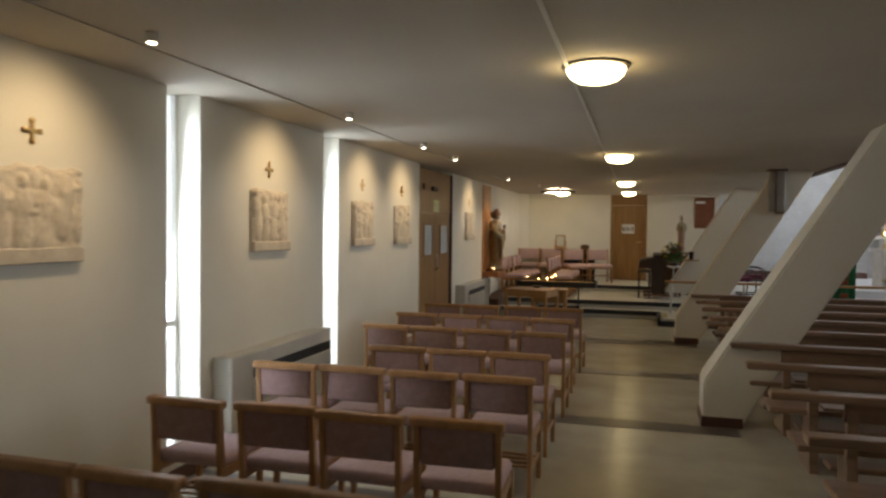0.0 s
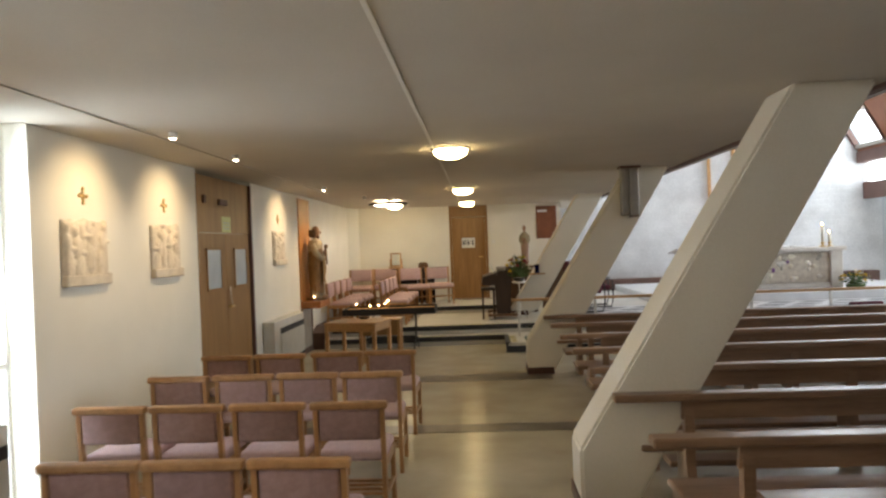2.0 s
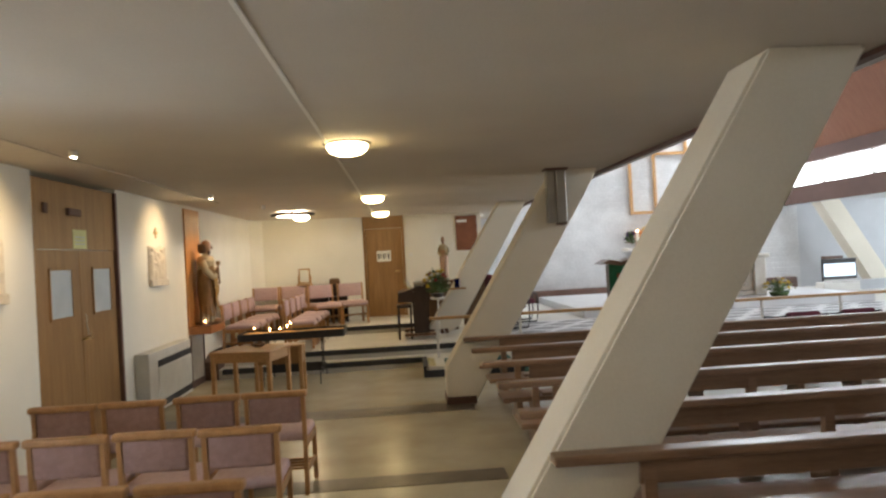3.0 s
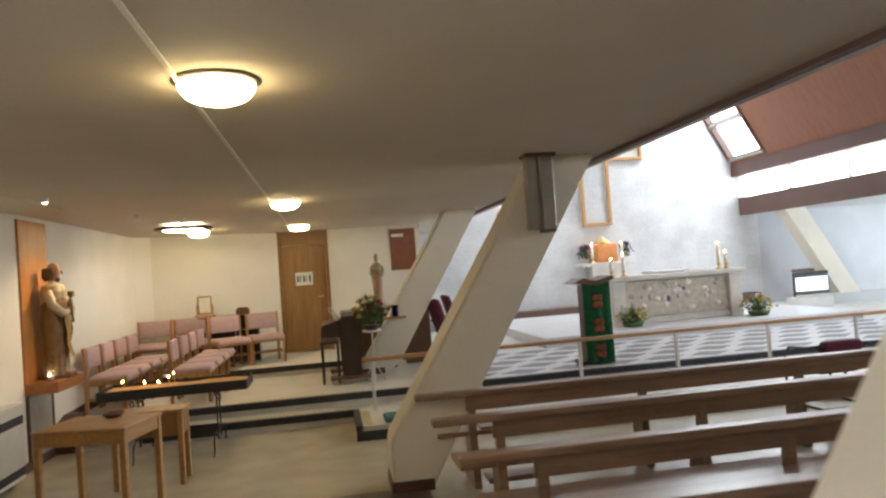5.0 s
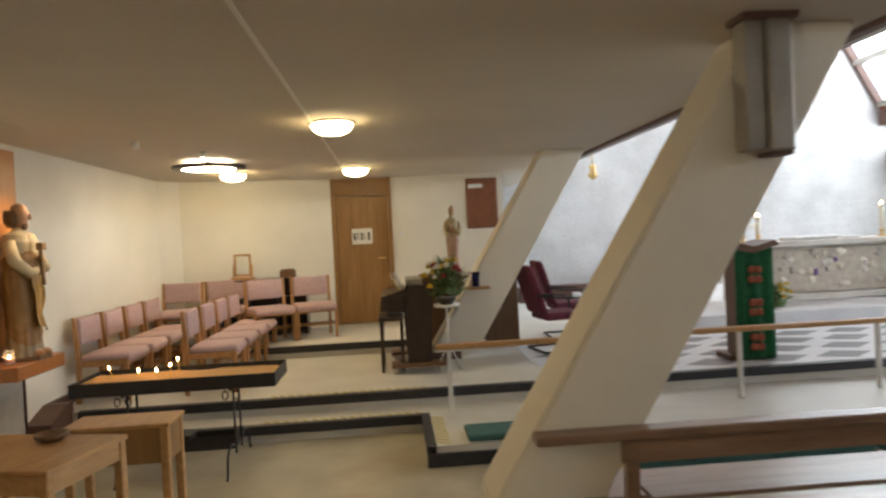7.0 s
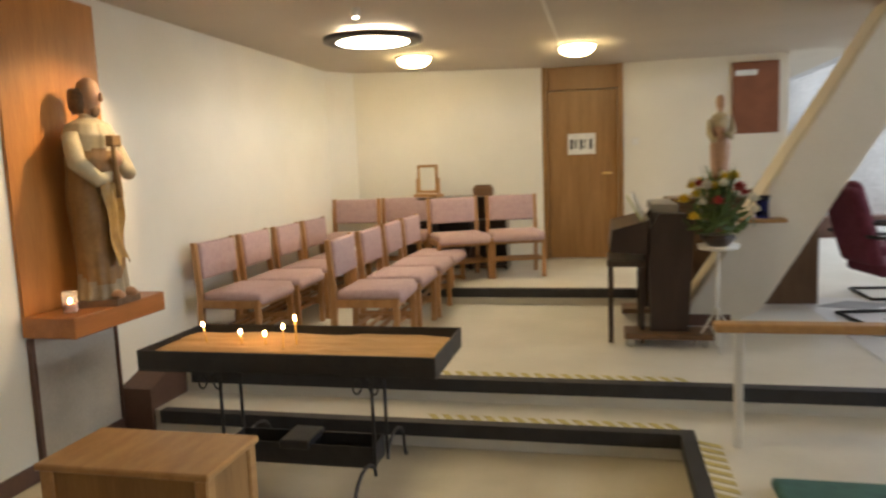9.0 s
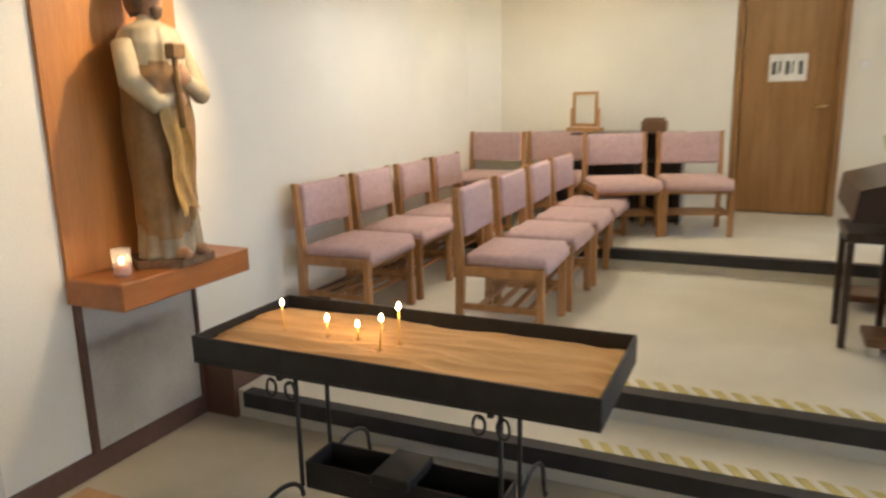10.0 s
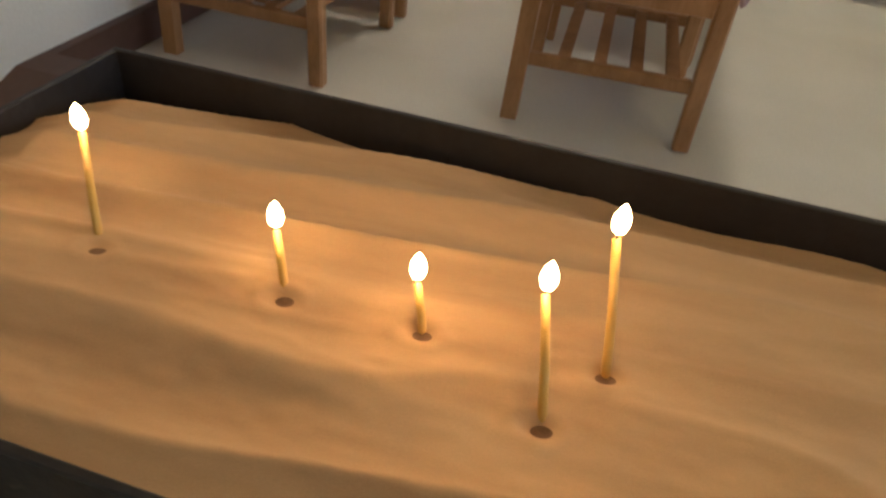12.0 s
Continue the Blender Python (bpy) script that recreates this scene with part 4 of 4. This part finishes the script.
part("bowl", bm, M_MIDWOOD, dd)
s = thing("ceiling_spot", "small round ceiling spotlight, lit", "spotlight", pose(1.40, 14.1, H), "ceiling spotlights")
bm = bmesh.new()
lathe(bm, [(0.03, 0), (0.034, -0.02), (0.034, -0.06), (0.028, -0.065)], 16)
part("housing", bm, M_WHITE, s)
bm = bmesh.new()
lathe(bm, [(0.024, -0.0655), (0.015, -0.07), (0.004, -0.072)], 16)
part("lens", bm, M_SPOTG, s)


# cabinet, mirror and box in the corner
c = thing("shelf_unit", "low black shelf unit with teal folders inside", "cabinet")
part("top", boxm(0.72, 17.08, 1.25, 1.98, 17.40, 1.275, 0.004), M_DKWOOD, c)
for x in (0.72, 1.12, 1.55, 1.955):
    part("side_panel", boxm(x, 17.10, 0.45, x + 0.025, 17.40, 1.25), M_DKWOOD, c)
part("back_panel", boxm(0.745, 17.385, 0.45, 1.955, 17.398, 1.25), M_DKWOOD, c)
for z in (0.47, 0.73, 0.99):
    part("shelf", boxm(0.745, 17.11, z, 1.955, 17.385, z + 0.018), M_DKWOOD, c)
rf = random.Random(9)
for k in range(7):
    f = thing("folder", "teal card folder on the black shelf", "folder", group="folders")
    x = 0.76 + k * 0.048
    part("cover", boxm(x, 17.14, 1.008, x + 0.042, 17.36, 1.18 + rf.uniform(0, 0.04), 0.003), M_TEAL, f)
mi = thing("dressing_mirror", "small oak swing mirror standing on the shelf unit", "mirror", pose(1.08, 17.22, 1.275, 0, 0, -24))
part("base", boxm(-0.17, -0.07, 0, 0.17, 0.07, 0.04, 0.006), M_TABLE, mi)
for x in (-0.165, 0.145):
    part("post", boxm(x, -0.015, 0.04, x + 0.02, 0.015, 0.22, 0.004), M_TABLE, mi)
bm = bmesh.new()
for q in ((-0.14, 0.05, -0.115, 0.37), (0.115, 0.05, 0.14, 0.37), (-0.115, 0.05, 0.115, 0.078), (-0.115, 0.342, 0.115, 0.37)):
    box(bm, q[0], -0.012, q[1], q[2], 0.012, q[3])
part("frame", bm, M_TABLE, mi)
part("glass", boxm(-0.115, -0.004, 0.078, 0.115, 0.004, 0.342), M_MIRROR, mi)
wb = thing("wooden_box", "small brown wooden box on the shelf unit", "box", pose(1.72, 17.22, 1.275))
part("body", boxm(-0.11, -0.07, 0, 0.11, 0.07, 0.10, 0.005), M_MIDWOOD, wb)
part("lid", boxm(-0.09, -0.06, 0.10, 0.09, 0.06, 0.125, 0.006), M_MIDWOOD, wb)

# electric organ on its trolley
og = thing("electric_organ", "dark brown electric organ on a wheeled trolley", "organ")
bm = bmesh.new()
prism(bm, [(3.36, 0.40), (3.62, 0.40), (3.66, 1.18), (3.60, 1.24), (3.42, 1.24), (3.34, 1.10)], "y", 14.50, 14.56)
part("side_panel", bm, M_DKWOOD, og)
bm = bmesh.new()
prism(bm, [(3.36, 0.40), (3.62, 0.40), (3.66, 1.18), (3.60, 1.24), (3.42, 1.24), (3.34, 1.10)], "y", 15.36, 15.42)
part("side_panel", bm, M_DKWOOD, og)
part("case", boxm(3.42, 14.56, 0.40, 3.60, 15.36, 1.20, 0.006), M_DKWOOD, og)
bm = bmesh.new()
prism(bm, [(3.08, 0.97), (3.36, 0.95), (3.36, 1.20), (3.10, 1.13)], "y", 14.50, 15.42)
part("keyboard_case", bm, M_DKWOOD, og)
part("music_rest", boxm(3.38, 14.60, 1.24, 3.56, 15.30, 1.30, 0.006), M_GREYMET, og)
part("trolley", boxm(3.18, 14.40, 0.36, 3.78, 14.66, 0.40, 0.004), M_MIDWOOD, og)
part("trolley", boxm(3.18, 15.26, 0.36, 3.78, 15.52, 0.40, 0.004), M_MIDWOOD, og)
for x in (3.22, 3.72):
    for y in (14.44, 15.48):
        bm = bmesh.new()
        lathe(bm, [(0.028, -0.012), (0.03, 0), (0.028, 0.012)], 14)
        bm.transform(pose(x, y, 0.33, 90, 0, 0))
        part("castor", bm, M_STEEL, og)
for k, (y, lean, m) in enumerate(((14.62, -28, M_NOTE), (14.82, -22, M_PAPER), (15.02, -25, M_BRICKP))):
    sm = thing("music_book", "thin booklet of music leaning on the organ", "music book", pose(3.30 + 0.02 * k, y, 1.19, 0, lean, 0), "music books")
    part("cover", boxm(-0.006, -0.10, 0.0, 0.006, 0.10, 0.20, 0.002), m, sm)
    part("pages", boxm(-0.004, -0.095, 0.004, 0.009, 0.098, 0.195), M_PAPER, sm)
st = thing("organ_stool", "dark wooden stool with a black padded seat", "stool")
part("seat", boxm(3.06, 14.52, 0.86, 3.33, 15.0, 0.91, 0.012, 2), M_DKWOOD, st)
for x in (3.07, 3.29):
    for y in (14.53, 14.95):
        part("leg", boxm(x, y, 0.30, x + 0.035, y + 0.035, 0.86), M_DKWOOD, st)

# statue on its cabinet behind the organ
cb = thing("wooden_cabinet", "mid-brown wooden cabinet behind the organ", "cabinet")
part("body", boxm(3.62, 15.72, 0.30, 4.25, 16.15, 1.24, 0.006), M_MIDWOOD, cb)
part("top", boxm(3.58, 15.69, 1.24, 4.29, 16.18, 1.275, 0.006), M_MIDWOOD, cb)
part("door", boxm(3.66, 15.70, 0.38, 4.21, 15.72, 1.18, 0.004), M_MIDWOOD, cb)
figure("statue", "rose and gold painted statue of a robed veiled woman", (4.03, 15.9, 1.276), 0.86, [M_ROSE, M_ROSE, M_CREAM, M_SKIN, M_ROSE], 5, 180, 0.72)
mw = thing("wooden_lectern", "mid-brown wooden side panel of a reading desk", "desk")
part("side_panel", boxm(4.42, 16.0, 0.30, 4.86, 16.04, 1.26, 0.006), M_MIDWOOD, mw)
part("side_panel", boxm(4.42, 16.5, 0.30, 4.86, 16.54, 1.26, 0.006), M_MIDWOOD, mw)
part("top", boxm(4.38, 15.97, 1.26, 4.9, 16.57, 1.30, 0.006), M_MIDWOOD, mw)


# flowers
def blooms(name, label, m, r, h, n_leaf, colours, n_bloom, seed):
    o = thing(name, label, "flowers", m)
    q = random.Random(seed)
    bm = bmesh.new()
    for k in range(n_leaf):
        a, e = q.uniform(0, math.tau), q.uniform(0.1, 1.5)
        d = Vector((math.cos(a) * math.cos(e), math.sin(a) * math.cos(e), math.sin(e) * h / r))
        c = d * r * q.uniform(0.35, 1.0)
        t = Vector((q.uniform(-1, 1), q.uniform(-1, 1), q.uniform(-0.6, 0.9))).normalized()
        s = t.cross(d).normalized() * q.uniform(0.008, 0.018)
        ln = q.uniform(0.03, 0.075)
        v = [bm.verts.new(c - t * ln), bm.verts.new(c + s), bm.verts.new(c + t * ln), bm.verts.new(c - s)]
        bm.faces.new(v)
    for k in range(n_leaf // 7):
        a, e = q.uniform(0, math.tau), q.uniform(0.5, 1.45)
        d = Vector((math.cos(a) * math.cos(e), math.sin(a) * math.cos(e), math.sin(e) * h / r)) * r
        s = Vector((-math.sin(a), math.cos(a), 0)) * 0.007
        p0, p1, p2 = d * 0.7, d * q.uniform(1.05, 1.2), d * q.uniform(1.3, 1.6)
        p2 += Vector((q.uniform(-0.04, 0.04), q.uniform(-0.04, 0.04), -0.02))
        v = [bm.verts.new(p) for p in (p0 - s, p0 + s, p1 + s * 1.6, p2, p1 - s * 1.6)]
        bm.faces.new(v)
    tagged(part("foliage", bm, M_LEAF, o, "green leaves"), kind="stuff")
    for k in range(n_bloom):
        a, e = q.uniform(0, math.tau), q.uniform(0.2, 1.3)
        c = Vector((math.cos(a) * math.cos(e), math.sin(a) * math.cos(e), math.sin(e) * h / r)) * r * q.uniform(1.02, 1.2)
        bm = bmesh.new()
        br = q.uniform(0.042, 0.068)
        for ring in range(3):
            for j in range(9):
                b = j * math.tau / 9 + ring * 0.35
                lift = 0.3 + ring * 0.5
                tip = Vector((math.cos(b) * math.cos(lift), math.sin(b) * math.cos(lift), math.sin(lift))) * br
                sd = Vector((-math.sin(b), math.cos(b), 0)) * br * 0.33
                v = [bm.verts.new(c), bm.verts.new(c + tip * 0.6 + sd), bm.verts.new(c + tip), bm.verts.new(c + tip * 0.6 - sd)]
                bm.faces.new(v)
        part("bloom", bm, colours[k % len(colours)], o)
    return o


fs = thing("flower_stand", "thin white metal flower stand", "stand", pose(3.80, 14.42, 0.30))
bm = bmesh.new()
tube(bm, [(0, 0, 0.02), (0, 0, 0.70)], 0.012)
part("pole", bm, M_WHITE, fs)
for k in range(3):
    a = k * math.tau / 3 + 0.5
    bm = bmesh.new()
    tube(bm, [(0, 0, 0.30), (math.cos(a) * 0.10, math.sin(a) * 0.10, 0.12), (math.cos(a) * 0.17, math.sin(a) * 0.17, 0.006)], 0.008)
    part("leg", bm, M_WHITE, fs)
bm = bmesh.new()
lathe(bm, [(0.02, 0.68), (0.13, 0.70), (0.14, 0.73), (0.02, 0.715)], 24)
part("dish", bm, M_WHITE, fs)
fl = blooms("flower_arrangement", "mixed yellow, white and red flower arrangement in a bowl", pose(3.80, 14.42, 1.10), 0.24, 0.34, 300, [M_PETY, M_PETY, M_PETW, M_PETR, M_PETW], 34, 3)
bm = bmesh.new()
lathe(bm, [(0.06, -0.085), (0.11, -0.03), (0.115, 0.0)], 20)
part("bowl", bm, M_DKWOOD, fl)
bs = thing("bracket_shelf", "small wooden bracket shelf on the pillar", "shelf")
part("board", boxm(4.02, 14.95, 1.12, 4.36, 15.125, 1.15, 0.004), M_TABLE, bs)
va = thing("glass_vase", "small cobalt blue glass votive on the bracket", "votive glass", pose(4.20, 15.03, 1.151))
bm = bmesh.new()
lathe(bm, [(0.045, 0), (0.048, 0.01), (0.045, 0.10), (0.055, 0.17), (0.05, 0.17), (0.04, 0.1), (0.04, 0.015)], 20)
part("body", bm, M_BLUE, va)


# maroon armchairs
def maroon(m, top=1.10, tilt=0.28):
    o = thing("armchair", "maroon upholstered cantilever armchair with black arms", "chair", None, "maroon armchairs")
    bm = bmesh.new()
    box(bm, -0.25, -0.24, 0.38, 0.25, 0.26, 0.48, 0.04, 3)
    part("seat", bm, M_PURPLE, o)
    bm = bmesh.new()
    box(bm, -0.25, -0.33, 0.46, 0.25, -0.23, top, 0.045, 3)
    for v in bm.verts:
        v.co.y -= (v.co.z - 0.46) * tilt - 0.06 * (v.co.x / 0.25) ** 2
        if v.co.z > top - 0.06:
            v.co.z -= 0.06 * (v.co.x / 0.25) ** 2
    part("backrest", bm, M_PURPLE, o)
    for x in (-0.28, 0.28):
        bm = bmesh.new()
        tube(bm, [(x, -0.36, 0.70), (x, -0.1, 0.66), (x, 0.22, 0.64), (x, 0.30, 0.55), (x, 0.30, 0.2), (x, 0.26, 0.02), (x, -0.28, 0.015)], 0.014)
        part("frame_tube", bm, M_BLACK, o)
    bm = bmesh.new()
    tube(bm, [(-0.28, -0.28, 0.015), (0.28, -0.28, 0.015)], 0.014)
    part("floor_bar", bm, M_BLACK, o)
    o.matrix_basis = m
    return o


mc = maroon(pose(5.22, 15.38, 0.3, 0, 0, -80))
copy_thing(mc, pose(5.62, 16.45, 0.3, 0, 0, -90))
mc = maroon(pose(8.62, 11.45, 0.0, 0, 0, 0), 0.78, 0.12)
copy_thing(mc, pose(9.38, 11.45, 0.0, 0, 0, 3))

# communion rail and kneelers
rl = thing("altar_rail", "wooden altar rail on white metal posts", "rail")
part("handrail", boxm(3.58, 13.00, 0.755, 12.3, 13.10, 0.80, 0.010, 2), M_TABLE, rl)
for k in range(7):
    x = 3.70 + k * 1.33
    part("post", boxm(x - 0.02, 13.03, 0.15, x + 0.02, 13.07, 0.755, 0.003), M_WHITE, rl)
for k in range(5):
    kn = thing("kneeler", "long teal padded kneeler before the low step", "kneeler", group="kneelers")
    bm = bmesh.new()
    if k == 0:
        box(bm, 3.76, 12.24, 0.151, 4.75, 12.60, 0.205, 0.02, 2)
    else:
        box(bm, 4.9 + (k - 1) * 1.9, 11.72, 0.001, 6.7 + (k - 1) * 1.9, 12.08, 0.08, 0.02, 2)
    part("cushion", bm, M_TEAL, kn)

# altar
al = thing("altar", "pale stone altar with a carved relief front", "altar")
part("mensa", boxm(8.60, 17.30, 1.32, 11.47, 18.20, 1.41, 0.012), M_STONE, al)
for x in (8.66, 11.14):
    part("pier", boxm(x, 17.38, 0.47, x + 0.27, 18.12, 1.32, 0.01), M_STONE, al)
part("back_block", boxm(8.93, 17.50, 0.47, 11.14, 18.10, 1.32), M_STONE, al)
relief = part("relief_panel", boxm(8.93, 17.45, 0.60, 11.14, 17.50, 1.28), M_MOSAIC, al)
part("base", boxm(8.93, 17.40, 0.475, 11.14, 17.50, 0.58, 0.01), M_STONE, al)
qa = random.Random(12)
for k in range(34):
    bm = bmesh.new()
    px, pz, pr = qa.uniform(9.1, 11.0), qa.uniform(0.68, 1.22), qa.uniform(0.035, 0.075)
    lathe(bm, [(pr, 0.0), (pr * 0.9, 0.012), (pr * 0.3, 0.02)], 9)
    for v in bm.verts:
        v.co.x *= 1 + 0.4 * math.sin(k + v.co.y * 40)
    bm.transform(pose(px, 17.452, pz, 90, 0, 0))
    part("relief_motif", bm, qa.choice((M_PLASTERC, M_STONE, M_BRICKP, M_PETV, M_IVORY, M_BRICKP, M_PLASTERC)), relief)
ac = thing("altar_cloth", "folded white cloth lying on the altar", "cloth")
part("cloth", boxm(9.55, 17.45, 1.411, 10.25, 17.95, 1.47, 0.02, 2), M_PAPER, ac)
bk = thing("book", "open white book on the altar", "book")
part("pages", boxm(10.35, 17.5, 1.411, 10.65, 17.75, 1.45, 0.008), M_PAPER, bk)


def candlestick(x, y, z, h, flame=True):
    o = thing("candlestick", "ivory candle in a brass candlestick", "candlestick", pose(x, y, z), "altar candlesticks")
    bm = bmesh.new()
    lathe(bm, [(0.075, 0), (0.08, 0.015), (0.03, 0.03), (0.022, 0.07), (0.045, 0.095), (0.05, 0.11)], 16)
    part("holder", bm, M_BRASS, o)
    bm = bmesh.new()
    lathe(bm, [(0.034, 0.11), (0.034, 0.11 + h), (0.006, 0.108 + h)], 14)
    wax = part("candle", bm, M_IVORY, o)
    if flame:
        f = part("flame", flame_mesh(0.05, 0.014), M_FLAME, wax)
        f.location = (0, 0, 0.11 + h)


for x, h in ((8.75, 0.22), (9.0, 0.30), (11.05, 0.40), (11.2, 0.22)):
    candlestick(x, 17.55, 1.411, h)
for x in (8.72, 11.55):
    candlestick(x, 17.1, 0.471, 0.30, False)
for x in (8.85, 11.45):
    fl = blooms("flower_basket", "low basket of yellow flowers on the dais", pose(x, 16.95, 0.56), 0.30, 0.22, 260, [M_PETY, M_PETY, M_PETW], 26, int(x * 7))
    bm = bmesh.new()
    lathe(bm, [(0.16, -0.09), (0.20, -0.03), (0.21, 0.0)], 20)
    part("basket", bm, M_LEAF, fl)

# tabernacle shelf, cross frame and lamp on the altar wall
ts = thing("tabernacle_shelf", "white stone shelf on the altar wall", "shelf")
part("slab", boxm(9.42, 20.95, 1.60, 10.85, 21.5, 1.68, 0.01), M_STONE, ts)
part("support", boxm(9.75, 21.15, 0.47, 10.5, 21.49, 1.60, 0.01), M_STONE, ts)
tb = thing("tabernacle", "orange copper tabernacle box with a domed top", "tabernacle")
part("body", boxm(9.80, 21.08, 1.681, 10.42, 21.44, 2.15, 0.015), M_COPPER, tb)
part("door", boxm(9.88, 21.06, 1.74, 10.34, 21.08, 2.08, 0.006), M_COPPER, tb)
bm = bmesh.new()
lathe(bm, [(0.2, 2.15), (0.16, 2.22), (0.05, 2.28), (0.02, 2.33)], 18, (10.11, 21.25, 0))
part("dome", bm, M_BRASS, tb)
for x in (9.58, 10.68):
    blooms("flower_arrangement", "violet flowers beside the tabernacle", pose(x, 21.2, 1.80), 0.17, 0.30, 150, [M_PETV, M_PETV, M_PETW], 18, int(x * 5))
    candlestick(x + (0.16 if x < 10 else -0.16), 21.05, 1.681, 0.34)
cr = thing("cross_frame", "large wooden outline of a cross on the altar wall", "cross")
for q in ((9.72, 2.62, 9.80, 4.27), (10.42, 2.62, 10.50, 4.27), (9.80, 2.62, 10.42, 2.70), (10.42, 4.27, 11.45, 4.35), (8.77, 4.27, 9.80, 4.35), (11.37, 4.35, 11.45, 4.75), (8.77, 4.35, 8.85, 4.75), (10.42, 4.75, 11.45, 4.83), (8.77, 4.75, 9.80, 4.83), (9.72, 4.83, 9.80, 5.9), (10.42, 4.83, 10.50, 5.9), (9.80, 5.82, 10.42, 5.9)):
    part("strip", boxm(q[0], 21.42, q[1], q[2], 21.497, q[3], 0.006), M_TABLE, cr)
sl = thing("sanctuary_lamp", "small hanging brass sanctuary lamp on a wall bracket", "lamp", pose(7.5, 21.3, 2.9))
bm = bmesh.new()
tube(bm, [(0, 0.2, 0.38), (0, 0.0, 0.40), (0, 0, 0.2)], 0.012)
part("bracket", bm, M_BRASS, sl)
bm = bmesh.new()
lathe(bm, [(0.02, -0.12), (0.09, -0.06), (0.10, 0.0), (0.05, 0.06), (0.08, 0.16), (0.03, 0.20)], 18)
part("bowl", bm, M_BRASS, sl)
lb = thing("stone_ledge", "low brown brick ledge along the altar wall", "ledge")
part("ledge", boxm(5.8, 21.15, 0.30, 9.4, 21.49, 0.62, 0.01), M_SKIRT, lb)
lb = thing("stone_ledge", "low brown brick ledge along the altar wall", "ledge")
part("ledge", boxm(11.0, 21.15, 0.30, 14.3, 21.49, 0.62, 0.01), M_SKIRT, lb)

# lectern with its green hanging
le = thing("lectern", "wooden lectern with a green embroidered cloth hanging", "lectern")
part("pillar", boxm(6.80, 13.93, 0.30, 7.12, 14.20, 1.44, 0.008), M_MIDWOOD, le)
bm = bmesh.new()
prism(bm, [(6.62, 1.46), (6.78, 1.54), (6.98, 1.49), (7.2, 1.55), (7.24, 1.50), (6.98, 1.42), (6.76, 1.46)], "y", 13.86, 14.32)
part("book_rest", bm, M_MIDWOOD, le)
part("foot", boxm(6.72, 13.96, 0.301, 7.2, 14.3, 0.36, 0.01), M_MIDWOOD, le)
bm = bmesh.new()
rows = []
for j in range(24):
    z = 1.47 - j * 1.15 / 23
    rows.append([bm.verts.new((6.765 + i * 0.41 / 20, 13.885 + 0.012 * math.sin(i * 0.9 + z * 1.5) * (j / 23 + 0.2), z)) for i in range(21)])
for a, b in zip(rows, rows[1:]):
    for i in range(20):
        bm.faces.new((a[i], a[i + 1], b[i + 1], b[i])).smooth = True
bmesh.ops.solidify(bm, geom=bm.faces[:], thickness=0.006)
hanging = part("cloth", bm, M_GREEN, le, "green hanging cloth")
for z in (1.20, 0.86, 0.50):
    bm = bmesh.new()
    for a in range(4):
        lathe(bm, [(0.045, 0), (0.03, 0.008)], 8, (0.05 * math.cos(a * 1.57 + 0.78), 0.07 * math.sin(a * 1.57 + 0.78), 0))
    bm.transform(pose(6.97, 13.868, z, 90, 0, 0))
    part("motif", bm, M_MOTIF, hanging, "red embroidered motif")

# television in the far aisle
tv = thing("television", "flat screen on a white stand, showing a pale picture", "television")
part("bezel", boxm(13.72, 19.0, 0.58, 14.62, 19.06, 1.14, 0.012), M_BLACK, tv)
part("screen", boxm(13.76, 18.994, 0.70, 14.58, 19.0, 1.02), M_SCREEN, tv)
part("lower_trim", boxm(13.74, 18.99, 0.585, 14.60, 19.0, 0.62), M_WHITE, tv)
part("stand", boxm(13.70, 18.95, 0.30, 14.66, 19.3, 0.56, 0.01), M_WHITE, tv, "white cabinet stand")
part("top_box", boxm(13.84, 19.08, 1.141, 14.34, 19.24, 1.21, 0.01), M_SKIRT, tv)
lw = thing("low_wall", "low grey wall closing the far aisle", "wall")
part("wall", boxm(14.4, 19.4, 0.0, 20, 19.55, 0.55, 0.01), M_GREYW, lw)

# patterned sanctuary floor
marble = struct("floor_marble", boxm(4.75, 13.66, 0.30, 14.0, 16.3, 0.304), M_MARBLE, "white marble sanctuary floor with dark rhombus tiles", "floor")
me = None
for j in range(5):
    for i in range(13):
        if me is None:
            bm = bmesh.new()
            prism(bm, [(-0.33, -0.05), (0.02, -0.20), (0.33, 0.05), (-0.02, 0.20)], "z", 0, 0.003)
            t = part("tile", bm, M_SLATE, marble)
            me = t.data
        else:
            t = new("tile", me)
            t.parent = marble
        t.matrix_basis = pose(5.15 + i * 0.70 + (j % 2) * 0.35, 13.95 + j * 0.50, 0.304, 0, 0, 0)
